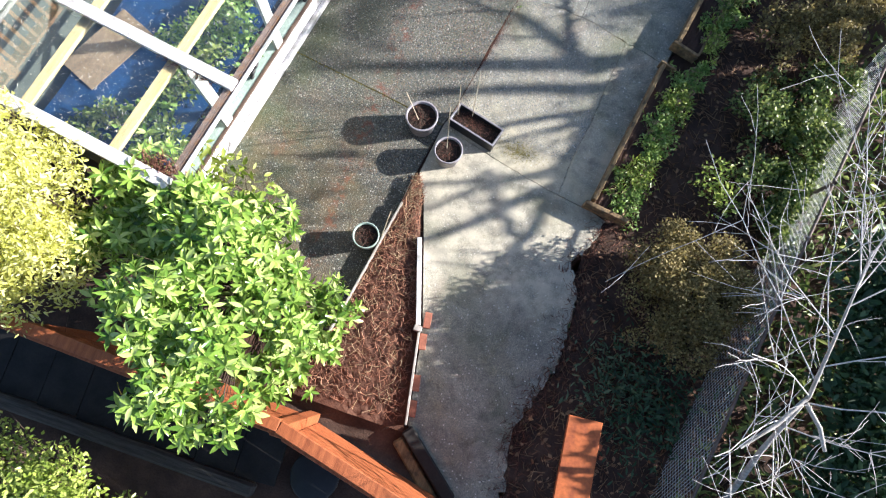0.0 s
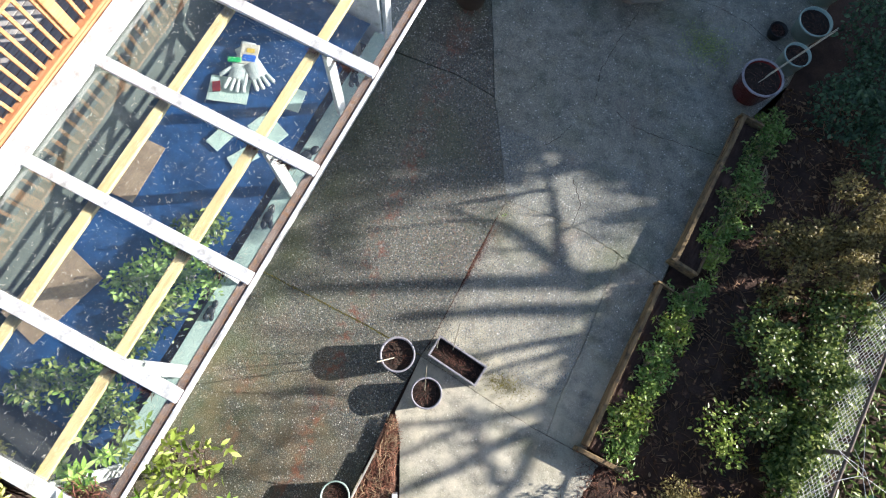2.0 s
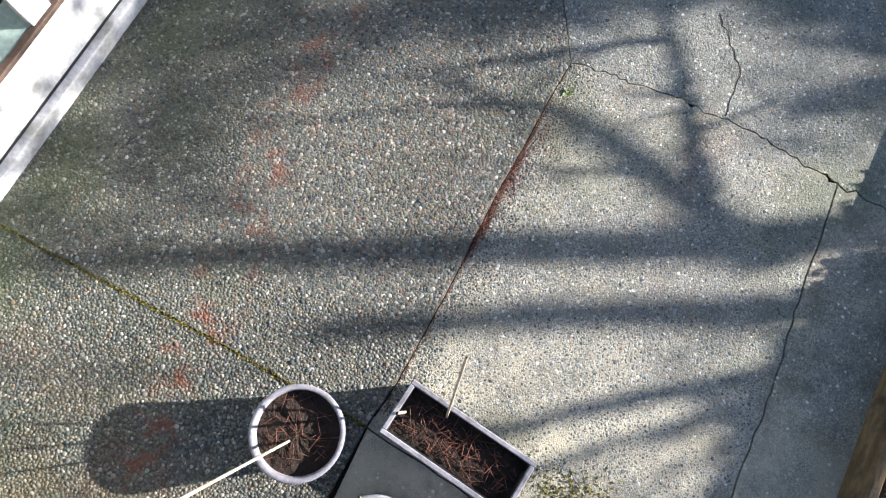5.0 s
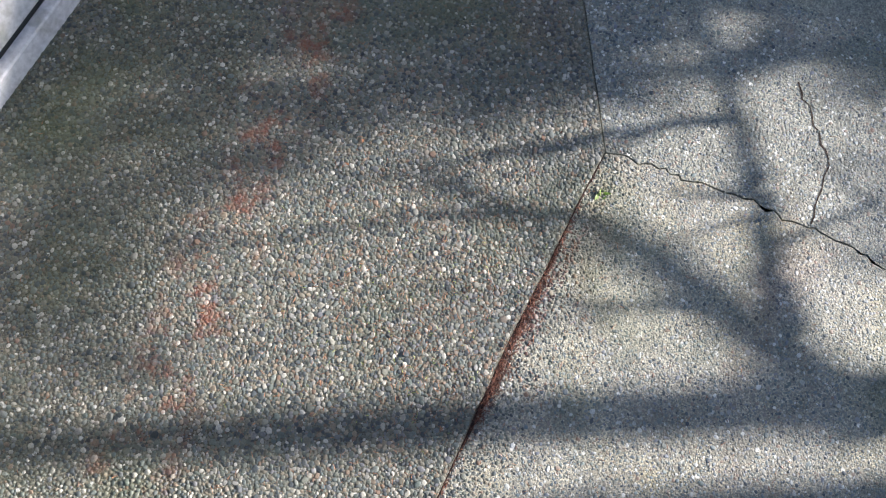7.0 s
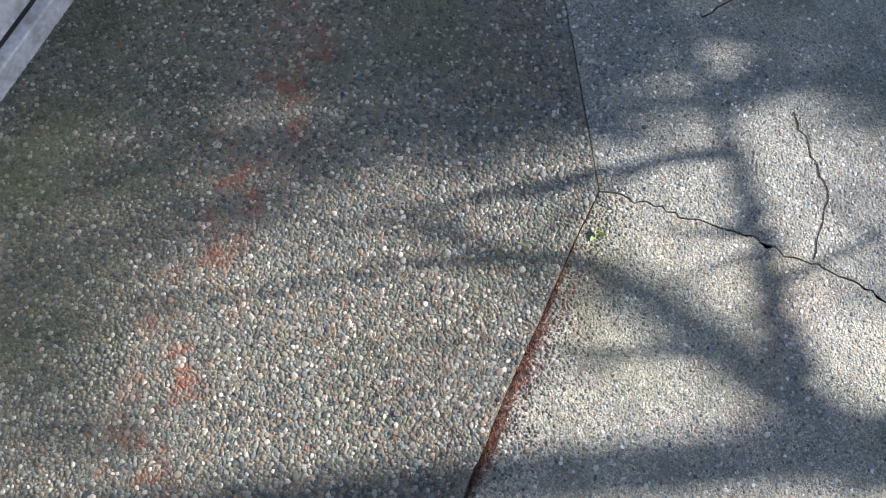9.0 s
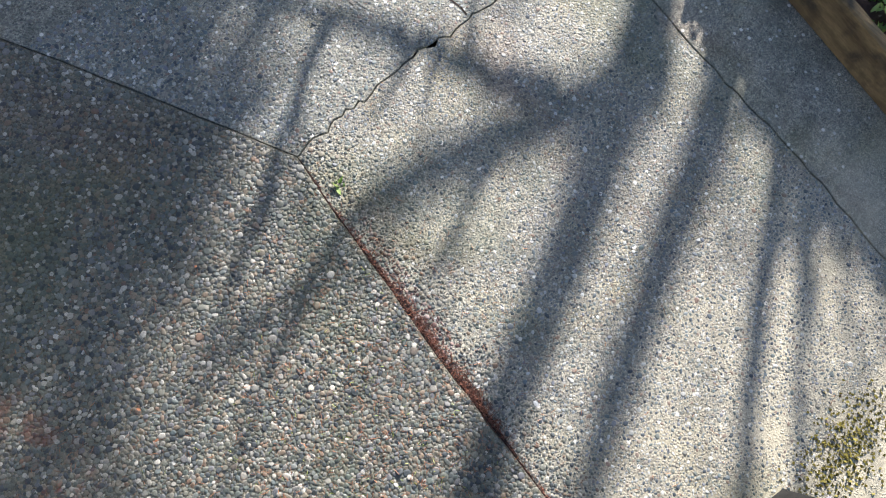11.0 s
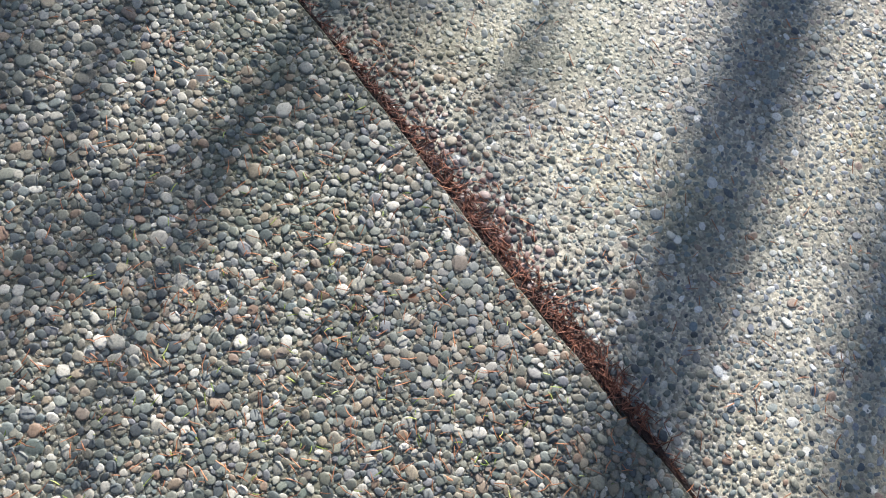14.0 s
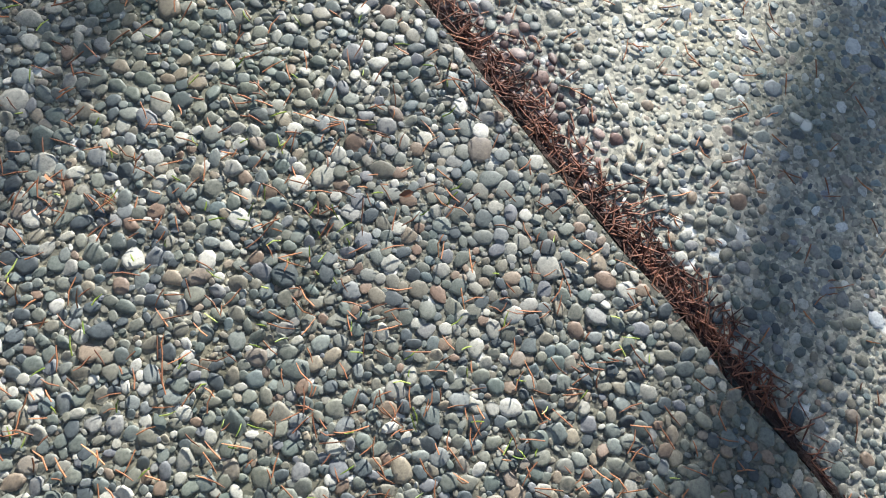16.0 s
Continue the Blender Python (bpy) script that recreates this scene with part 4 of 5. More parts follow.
# courses of patio shadows, lifted along the sun into limbs that hang apart
THICK_STEMS = [
    ([(-2.4, -2.08), (-0.15, -1.23), (0.9, -0.83), (1.61, -0.53), (3.2, 0.15), (14.3, 4.8)], 0.27, 0.0, 5),
    ([(-0.95, -2.0), (-0.07, -1.6), (0.56, -1.35), (1.07, -1.17), (1.5, -1.0), (3.0, -0.3), (14.3, 4.5)], 0.21, 0.3, 4),
    ([(0.0, -2.2), (0.35, -2.01), (0.865, -1.69), (1.25, -1.49), (1.6, -1.3), (3.0, -0.6), (9.6, 2.3)], 0.11, -4.5, 4),
    ([(0.1, -2.42), (0.44, -2.21), (0.88, -1.9), (1.34, -1.62), (3.2, -0.7), (9.7, 2.1)], 0.07, -4.5, 3),
    ([(1.15, -2.4), (1.32, -2.02), (1.42, -1.63), (1.46, -1.48)], 0.05, -4.5, 2),
]
BOUGHS = [
    ([(0.25, 0.8), (0.48, 0.42), (0.64, 0.1), (0.76, -0.13), (0.84, -0.35), (0.95, -0.6)], 0.055, -8.0, 6),
    ([(-0.35, -0.14), (-0.06, 0.05), (0.42, 0.3), (0.5, 0.33)], 0.055, -8.0, 3),
    ([(-1.3, -0.85), (-1.07, -0.75), (-0.7, -0.53), (-0.44, -0.455), (-0.09, -0.325), (0.02, -0.3)], 0.035, -8.0, 3),
    ([(-0.02, -0.325), (0.31, -0.361), (0.6, -0.468), (0.95, -0.6), (1.32, -0.825)], 0.12, -3.5, 7),
    ([(0.85, -4.05), (0.96, -3.85), (1.07, -3.52), (1.26, -2.66), (1.37, -2.0), (1.49, -1.49), (1.58, -1.1)], 0.1, -5.5, 6),
    ([(-0.45, -4.05), (-0.13, -3.86), (0.33, -3.49), (0.61, -3.21), (1.06, -2.76), (1.28, -2.61), (1.55, -2.4)], 0.12, -5.0, 6),
]
THIN_BOUGHS = [
    ([(0.3, -2.7), (0.4, -2.8), (0.64, -3.09), (0.97, -3.42)], 0.07, -5.2, 3),
    ([(-0.5, -3.2), (0.14, -2.93), (0.47, -2.78), (1.0, -2.56), (3.4, -1.5), (14.3, 3.5)], 0.09, 0.4, 5),
    ([(-0.35, -3.55), (-0.2, -3.45), (0.18, -3.06), (0.61, -2.76), (1.3, -2.3)], 0.07, -4.0, 5),
    ([(-2.1, -3.36), (-1.94, -3.3), (-1.6, -3.12), (-1.32, -3.05)], 0.11, -3.0, 5),
    ([(-2.7, -3.75), (-1.9, -3.45), (-1.1, -3.2)], 0.035, -2.0, 4),
    ([(-2.6, -4.1), (-1.9, -3.85), (-1.2, -3.55)], 0.04, -2.0, 4),
    ([(-2.5, -2.75), (-1.6, -2.42), (-1.1, -2.25)], 0.03, -2.0, 4),
    ([(-2.4, -4.45), (-1.8, -4.2), (-1.15, -3.9)], 0.045, -2.0, 4),
]
for line, wide, lean, twigs in THICK_STEMS + BOUGHS + THIN_BOUGHS:
    v, f = joined(limb_over(line, wide, lean, twigs))
    child("limb", arrays_mesh("limb", v, f, M_BARK, True), bare_tree)

# hedge out of view, added and sized to shade the upper patio
hedge = []
for k in range(9):
    for row, (z, r) in enumerate(((1.0, 1.1), (2.2, 1.1), (3.4, 1.1), (4.5, 1.0), (5.3, 0.8))):
        o = 1.28 + 0.98 * k + gt.normal() * 0.1 + (0.2 if row == 4 else 0)
        hedge.append((11.9 - 0.419 * o + gt.normal() * 0.2, 5.45 + 0.908 * o, z + gt.normal() * 0.1, r))
for o, z in ((-0.5, 0.9), (-0.45, 1.9), (-0.4, 2.7), (0.4, 1.0), (0.45, 2.0), (0.5, 2.9)):
    hedge.append((11.9 - 0.419 * o, 5.45 + 0.908 * o, z, 0.85))
shrub("evergreen_hedge", "unseen evergreen hedge added beyond the fence to shade the upper patio", hedge, 64000, 0.26, 0.55, M_DARKGREEN, 77, 0.2, 1.0, base=(10.0, 9.5, 0), category="hedge")

# added unseen cedar behind the hedge; loose leaves dim the slab by the greenhouse
crown_x, crown_y = gt.uniform(-4.4, -0.2, 2900), gt.uniform(-2.6, 0.9, 2900)
crown_x = np.where(crown_x < -2.9, -0.2, crown_x)
edge_in = (crown_y > -1.25 + 0.42 * (crown_x + 0.6)) & (gt.uniform(0, 1, 2900) < np.clip((-1.15 - crown_x) / 1.3, 0, 1))
at = np.array([aloft(a, b, 15.5 + gt.normal() * 0.8) for a, b in zip(crown_x[edge_in], crown_y[edge_in])])
side = gt.uniform(0.1, 0.5, 150)
run = np.minimum(gt.uniform(-2.6, 0.0, 150), -0.55 + 1.5 * np.clip(side + 0.1, -0.5, 0.35))
more = np.array([aloft(a, (b + 0.419 * a) / 0.908, 15.5 + gt.normal() * 0.8) for a, b in zip(run, side)])
low = np.array([aloft(gt.uniform(-4.5, -2.4), gt.uniform(-2.7, 0.4), 15.5 + gt.normal() * 0.8) for _ in range(260)])
run, side = gt.uniform(0.55, 2.5, 1200), gt.uniform(-0.1, 1.9, 1200)
keep = gt.uniform(0, 1, 1200) < np.clip((side - 0.62 + 0.28 * np.maximum(run - 0.7, 0)) / 0.6, 0.0, 1) * 0.5 + 0.5 * np.clip((run - 0.9) / 0.5, 0, 1) * (side > 0.0)
lace = np.array([aloft(a, b, 15.5 + gt.normal() * 0.8) for a, b in zip(run[keep], side[keep])])
at = np.concatenate([at, more, low, lace])
shade_tree = tagged(new("thin_cedar"), "unseen thin cedar added behind the hedge, its loose crown placed to dim the patio", "tree")
child("crown", leaves_mesh("crown", at, gt.normal(size=at.shape), 0.16 * gt.uniform(0.6, 1.2, len(at)), 0.5, M_DARKGREEN, gt), shade_tree)
c = at.mean(0)
v, f = tube_arrays([(c[0], c[1], -0.05), (c[0], c[1], c[2]), (c[0] + 0.05, c[1], c[2] + 1.2)], [0.09, 0.06, 0.015], 8)
child("trunk", arrays_mesh("trunk", v, f, M_DARKBARK, True), shade_tree)
# mostly unseen thicket, made this tall to throw shade on the path
thicket = []
for k in range(7):
    thicket.append((5.3 + gt.normal() * 0.2, -6.4 + 0.62 * k, 0.75, 0.62))
    thicket.append((5.7 + gt.normal() * 0.2, -6.2 + 0.62 * k, 1.6, 0.62))
shrub("laurel_thicket", "dark green thicket added beyond the wire fence to shade the path", thicket, 17000, 0.13, 0.4, M_DARKGREEN, 78, 0.4, 1.05, base=(5.5, -3.8, 0))

# ---- the leafless small tree at the fence ----
small_tree = tagged(new("bare_fruit_tree"), "small leafless fruit tree with pale lichened twigs", "tree")
gs = np.random.default_rng(12)
trunk = [(4.35, -5.75, -0.05), (4.0, -5.45, 0.9), (3.7, -5.15, 1.7), (3.63, -4.6, 2.4), (3.5, -4.0, 2.85), (3.4, -3.5, 3.2)]
v, f = tube_arrays(trunk, [0.045, 0.035, 0.027, 0.02, 0.013, 0.007], 9)
child("trunk", arrays_mesh("trunk", v, f, M_BARK, True), small_tree)
for a, b in (((3.62, -4.63, 2.38), (3.2, -5.2, 2.3)), ((3.64, -4.66, 2.36), (3.88, -5.0, 2.35))):
    a, b = np.array(a), np.array(b)
    v, f = tube_arrays([a, (a + b) / 2 + (0.02, 0, 0.03), b], [0.021, 0.02, 0.017], 8)
    child("branch_stub", arrays_mesh("branch_stub", v, f, M_BARK, True), small_tree, None, "sawn grey branch stub")
twig_pieces = []


def grow(a, way, length, r, depth):
    """A nearly straight shoot with side shoots that leave it at wide angles."""
    n = 6
    pts, d = [np.array(a, float)], np.array(way, float)
    for _ in range(n):
        d = d + gs.normal(size=3) * (0.09, 0.09, 0.06)
        d /= np.linalg.norm(d)
        pts.append(pts[-1] + d * length / n)
    twig_pieces.append(tube_arrays(pts, np.linspace(max(r, 0.0024), max(r * 0.4, 0.0016), n + 1), 5 if depth else 6))
    if depth >= 2:
        return
    for _ in range((7, 3)[depth]):
        k = gs.integers(1, n)
        w = 0.55 * d + gs.normal(size=3) * (0.8, 0.8, 0.35)
        grow(pts[k], w / np.linalg.norm(w), length * gs.uniform(0.25, 0.6), r * 0.55, depth + 1)


tt = np.array(trunk)
for u, aim in ((3.2, (1.95, -3.15, 2.9)), (2.6, (2.55, -5.0, 2.9)), (3.0, (2.55, -4.3, 3.1)), (4.0, (3.35, -0.95, 3.0)), (2.5, (4.35, -5.1, 3.1)), (3.4, (4.6, -3.6, 3.2)), (4.2, (4.4, -2.5, 3.3)),
               (3.6, (2.7, -2.7, 3.2)), (2.9, (4.9, -4.5, 3.3)), (4.6, (3.1, -2.2, 3.3)), (2.3, (3.1, -6.0, 2.9)), (2.4, (3.9, -6.1, 3.0)), (4.4, (4.0, -1.7, 3.5)), (3.8, (2.3, -3.8, 3.3)), (4.9, (3.6, -2.6, 3.8))):
    a = np.array([np.interp(u, np.arange(6), tt[:, i]) for i in range(3)])
    d = np.array(aim) - a
    q = float(np.linalg.norm(d))
    grow(a, d / q, q * 1.05, 0.0065, 0)
v, f = joined(twig_pieces)
tagged(child("twig_tangle", arrays_mesh("twig_tangle", v, f, M_TWIG, True), small_tree, None, "pale tangled twigs"), kind="stuff")

# ---- chain-link fence ----
fence = tagged(new("chain_link_fence"), "sagging chain-link fence with a rusty top pipe", "fence")
FA, FB, FH = np.array([4.75, 0.6]), np.array([3.35, -6.6]), 1.0
fd = FB - FA
fl = float(np.linalg.norm(fd))
v, f = tube_arrays([(*(FA + fd * t), FH + 0.02 * math.sin(7 * t)) for t in np.linspace(0, 1, 12)], [0.02] * 12, 8)
child("top_rail", arrays_mesh("top_rail", v, f, M_RUSTPIPE, True), fence)
for t in (0.02, 0.34, 0.66, 0.98):
    p = FA + fd * t
    v, f = tube_arrays([(*p, -0.05), (*p, FH + 0.05)], [0.025, 0.025], 8)
    child("post", arrays_mesh("post", v, f, M_RUSTPIPE, True), fence)
wires = []
mesh_n = int(fl / 0.075)
for k in range(-14, mesh_n):
    for s in (1, -1):
        pts = []
        for z in (0.02, FH - 0.02):
            along = 0.075 * k + (z if s > 0 else FH - z) * 1.0
            pts.append((along, z))
        (a0, z0), (a1, z1) = pts
        if a1 < 0 or a0 < 0 or max(a0, a1) > fl:
            continue
        p0, p1 = FA + fd * a0 / fl, FA + fd * a1 / fl
        wires.append(tube_arrays([(*p0, z0), (*((p0 + p1) / 2), (z0 + z1) / 2), (*p1, z1)], [0.003] * 3, 3))
v, f = joined(wires)
tagged(child("wire_mesh", arrays_mesh("wire_mesh", v, f, M_STEEL), fence, None, "grey diamond wire mesh"), kind="stuff")

# ---- cedar fence, black decking and the orange rail ----
cedar = tagged(new("cedar_fence"), "orange stained cedar fence with a capped top", "fence")
part("cap", beam((-3.6, -6.27, 1.86), (-0.675, -6.35, 1.86), 0.12, 0.04, 0.006), M_CEDAR, cedar)
part("cap", beam((-0.67, -6.36, 1.86), (1.3, -6.8, 1.86), 0.12, 0.04, 0.006), M_CEDAR, cedar)
part("rail", beam((-3.6, -6.35, 1.72), (-0.72, -6.43, 1.72), 0.04, 0.14, 0.005), M_CEDAR, cedar)
part("rail", beam((-0.62, -6.46, 1.72), (1.3, -6.88, 1.72), 0.04, 0.14, 0.005), M_CEDAR, cedar)
part("post", slab_box((-0.74, -6.46, -0.05), (-0.6, -6.32, 1.835), 0.008), M_CEDAR, cedar)
for a, b in (((-3.6, -6.31), (-0.75, -6.39)), ((-0.58, -6.43), (1.3, -6.84))):
    for k in range(8):
        z = 0.13 + 0.2 * k
        part("board", beam((*a, z), (*b, z), 0.024, 0.188, 0.004), M_CEDAR, cedar)
decking = tagged(new("decking"), "black weathered walkway boards in shade", "walkway", kind="structure")
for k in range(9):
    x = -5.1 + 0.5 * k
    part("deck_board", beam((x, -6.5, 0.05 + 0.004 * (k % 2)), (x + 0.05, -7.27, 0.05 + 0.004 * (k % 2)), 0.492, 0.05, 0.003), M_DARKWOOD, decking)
part("edge_beam", beam((-5.4, -7.36, 0.09), (-1.0, -7.36, 0.09), 0.16, 0.16, 0.03), M_LOG, decking, "split grey log edging")
cover = tagged(new("round_cover"), "round dark lid standing in shade by the decking", "lid")
v, f = lathe([(0.28, 0), (0.29, 0.01), (0.29, 0.05), (0.27, 0.06), (0.05, 0.07)], 40)
child("disc", mesh_of("disc", v, f, M_DARK, True), cover)
cover.matrix_basis = Matrix.Translation((-0.4, -7.0, 0))

orange_gate = tagged(new("orange_bench"), "bright orange painted gate top on added legs", "bench")
part("top", beam((2.245, -5.36, 0.9), (2.385, -6.9, 0.9), 0.375, 0.05, 0.006), M_ORANGE, orange_gate)
# legs are added, set off-centre so the top hides them from the camera
for y in (-5.6, -6.6):
    for dx in (0.06, 0.14):
        x = 2.3 + 0.115 * (-5.33 - y) + dx
        part("leg", slab_box((x - 0.035, y - 0.035, -0.06), (x + 0.035, y + 0.035, 0.88), 0.005), M_ORANGE, orange_gate)
part("bolt", slab_box((2.5, -5.72, 0.87), (2.53, -5.68, 0.91), 0.004), M_CEDAR, orange_gate)

for x, y, a in ((0.26, -4.83, 8), (0.38, -5.6, 12), (0.44, -5.9, 10), (0.29, -5.1, 12)):
    bk = tagged(part("brick", slab_box((-0.045, -0.1, 0), (0.045, 0.1, 0.055), 0.006), M_BRICK), "loose red brick against the planter plank", "brick", "bricks")
    bk.matrix_basis = pose(x, y, 0.002, 0, 0, a)
step = tagged(new("timber_step"), "dark rotten timber step at the end of the path", "step")
part("timber", beam((0.45, -6.15, 0.03), (1.2, -6.75, 0.03), 0.16, 0.14, 0.02), M_DARKWOOD, step)
part("timber", beam((0.38, -6.3, -0.01), (1.1, -6.9, -0.01), 0.14, 0.1, 0.02), M_TIMBER, step)

# ---- stone bowl and canes at the far end ----
bowl = tagged(new("stone_bowl"), "wide scalloped cast-stone planter of dark soil", "planter")
sides, prof = 48, [(0.42, 0.0), (0.5, 0.06), (0.62, 0.3), (0.7, 0.36), (0.7, 0.42), (0.6, 0.42), (0.57, 0.34)]
v, f = lathe(prof, sides)
v = [(x * (1 + 0.035 * math.sin(12 * math.atan2(y, x))), y * (1 + 0.035 * math.sin(12 * math.atan2(y, x))), z) for x, y, z in v]
child("body", mesh_of("body", v, f, M_STONEPOT, True), bowl)
v, f = lathe([(0.58, 0.37), (0.3, 0.385), (0.02, 0.38)], 40)
child("soil", mesh_of("soil", v, f, M_POTSOIL, True), bowl)
bowl.matrix_basis = Matrix.Translation((0.72, 3.93, 0.003))
cane((2.72, 2.62, 0.36), (3.26, 3.2, 1.05), 0.005)
cane((2.78, 2.72, 0.36), (3.27, 3.24, 1.04), 0.005)


# ---- loose litter, groundcover and inside things ----
def strewn(name, label, pts, lengths, radius, mat, gen, flat=0.2, parent=None):
    """Short dry needles lying at the points given."""
    pieces = []
    for p, q in zip(pts, lengths):
        d = gen.normal(size=3) * (1, 1, flat)
        d *= q / 2 / np.linalg.norm(d)
        bend = gen.normal(size=3) * q * 0.06 * (1, 1, 0.3)
        pieces.append(tube_arrays([p - d, p + bend, p + d], [radius, radius * 1.2, radius * 0.5], 3))
    v, f = joined(pieces)
    me = arrays_mesh(name, v, f, mat)
    if parent is not None:
        return tagged(child(name, me, parent, None, label), kind="stuff")
    return tagged(new(name, me), label, "litter", kind="stuff")


gl_ = np.random.default_rng(3)


def joint_x(y):
    return np.interp(-y, [0, 0.22, 0.55, 0.9, 1.32, 1.48, 2.03, 2.28], [0, -0.045, -0.1, -0.165, -0.222, -0.246, -0.34, -0.41])


y = np.concatenate([-gl_.uniform(0.08, 2.2, 220), -gl_.normal(0.78, 0.1, 300), -gl_.normal(1.1, 0.08, 420), -gl_.normal(0.5, 0.1, 160)])
y = np.clip(y, -2.2, -0.04)
off = np.abs(gl_.normal(0, 1, len(y))) * np.where((y < -0.6) & (y > -1.35), 0.02, 0.006)
pts = np.stack([joint_x(y) + 0.002 + off, y, 0.001 + gl_.uniform(0, 0.008, len(y)) * np.exp(-off / 0.03)], 1)
strewn("needle_drift", "reddish brown fir needles drifted along the joint", pts, gl_.uniform(0.016, 0.045, len(y)), 0.0009, M_NEEDLE, gl_)
# a low drift of crumbled needles fills the joint
vv, ff = [], []
for k in range(120):
    yy = -0.02 - 2.2 * k / 119
    w = 0.004 + 0.012 * math.exp(-((yy + 0.8) / 0.16) ** 2) + 0.024 * math.exp(-((yy + 1.13) / 0.14) ** 2) + 0.008 * noise.noise((yy * 14, 0, 0))
    x0 = float(joint_x(yy))
    for q, z in ((-0.003, 0.006), (0.002, 0.006), (0.35 * w, 0.004), (0.7 * w, 0.0025), (w, -0.002)):
        vv.append((x0 + q + (gl_.normal() * 0.002 if q > 0.002 else 0), yy, z + gl_.normal() * 0.0008))
for k in range(119):
    for q in range(4):
        ff.append((k * 5 + q, (k + 1) * 5 + q, (k + 1) * 5 + q + 1, k * 5 + q + 1))
tagged(new("joint_fill", mesh_of("joint_fill", vv, ff, M_MOULD)), "dark crumbled needle mould filling the joint", "litter", kind="stuff")
n = 2300
x, y = gl_.uniform(-2.3, 1.2, n), gl_.uniform(-2.2, 0.6, n)
x[:1600], y[:1600] = gl_.normal(-0.5, 0.4, 1600), gl_.normal(-0.9, 0.4, 1600)
pts = np.stack([x, y, np.where(x < joint_x(y), 0.019, 0.004)], 1)
strewn("loose_needles", "scattered single fir needles on the slabs", pts, gl_.uniform(0.009, 0.03, n), 0.0008, M_LOOSE, gl_, 0.12)
n = 260
x, y = gl_.normal(-0.55, 0.3, n), gl_.normal(-0.85, 0.3, n)
keep = x < joint_x(np.minimum(y, 0)) - 0.02
strewn("green_sprigs", "tiny green moss sprigs between the pebbles", np.stack([x, y, np.full(n, 0.017)], 1)[keep], gl_.uniform(0.008, 0.022, keep.sum()), 0.0008, M_LIME, gl_, 0.5)
n = 2800
y = -gl_.uniform(3.1, 6.1, n)
xl = np.interp(-y, [3.05, 3.5, 5.0, 6.2], [-0.5, -0.53, -0.77, -1.0])
xr = np.interp(-y, [3.05, 3.3, 3.9, 4.95, 6.2], [-0.46, -0.34, -0.2, 0.14, 0.38])
pts = np.stack([xl + (xr - xl) * gl_.uniform(0, 1, n), y, np.full(n, 0.1)], 1)
strewn("bark_mulch", "reddish shredded bark on the wedge bed", pts[:2400], gl_.uniform(0.03, 0.14, 2400), 0.0034, M_CHIPS, gl_, 0.3)
strewn("straw_bits", "pale dry stalks lying on the bark", pts[2400:] + (0, 0, 0.012), gl_.uniform(0.03, 0.17, 400), 0.003, M_STRAW, gl_, 0.2)
n = 4800
x, y = gl_.uniform(1.6, 4.6, n), gl_.uniform(-6.8, 3.0, n)
keep = x > np.interp(y, [-6.7, -5.75, -4.8, -3.95, -3.5, -2.9, -2.7, 2.2, 3.0], [1.7, 1.65, 2.0, 2.0, 1.75, 2.3, 2.35, 3.1, 3.3])
pts = np.stack([x, y, np.full(n, -0.045)], 1)[keep]
strewn("bark_litter", "dead twigs and bark over dark soil", pts, gl_.uniform(0.05, 0.22, len(pts)), 0.004, M_DEAD, gl_, 0.25)


pe = np.array(PATH_EDGE)
pick = gl_.integers(0, len(pe), 1500)
edge = pe[pick] + np.c_[gl_.normal(0.05, 0.11, 1500), gl_.normal(0, 0.06, 1500)]
pts = np.c_[edge, np.where(edge[:, 0] < pe[pick, 0], 0.006, -0.03)]
strewn("edge_litter", "brown needles and bark crumbs strewn over the path edge", pts, gl_.uniform(0.02, 0.11, 1500), 0.003, M_NEEDLE, gl_, 0.15)


def scatter_leaves(name, label, x, y, z, length, wide, mat, gen, lift=0.4, category="groundcover"):
    n = len(x)
    way = gen.normal(size=(n, 3)) * (1, 1, 0.3) + (0, 0, lift)
    me = leaves_mesh(name, np.stack([x, y, z], 1), way, length * gen.uniform(0.6, 1.3, n), wide, mat, gen, 0.6)
    return tagged(new(name, me), label, category, kind="stuff")


n = 2600
x, y = gl_.uniform(1.7, 4.6, n), gl_.uniform(-6.8, 3.0, n)
keep = x > np.interp(y, [-6.7, -5.75, -4.8, -3.95, -3.5, -2.9, -2.7, 2.2, 3.0], [1.7, 1.65, 2.0, 2.0, 1.75, 2.3, 2.35, 3.1, 3.3])
scatter_leaves("dead_leaves", "dry brown leaves over the soil", x[keep], y[keep], np.full(keep.sum(), -0.03), 0.06, 0.55, M_DEAD, gl_, 0.1)
n = 9000
x, y = gl_.uniform(3.4, 7.0, n), gl_.uniform(-8.0, 3.0, n)
keep = x > np.interp(y, [-8, -6.6, 0.6, 3], [3.2, 3.5, 4.85, 5.2])
scatter_leaves("fern_bank", "green ferns beyond the wire fence", x[keep], y[keep], gl_.uniform(0, 0.45, keep.sum()), 0.17, 0.24, M_GREEN, gl_, 0.5)
n = 900
x, y = gl_.normal(3.2, 0.3, n), gl_.normal(-4.9, 0.4, n)
scatter_leaves("fern_clump", "low green ferns under the fence", x, y, gl_.uniform(-0.04, 0.2, n), 0.1, 0.25, M_DARKGREEN, gl_, 0.5)
n = 420
x, y = gl_.normal(2.65, 0.25, n), gl_.normal(-4.75, 0.3, n)
scatter_leaves("grey_herbs", "grey-green herbs in the bark", x, y, gl_.uniform(-0.04, 0.12, n), 0.09, 0.25, M_GREYGREEN, gl_, 0.5)
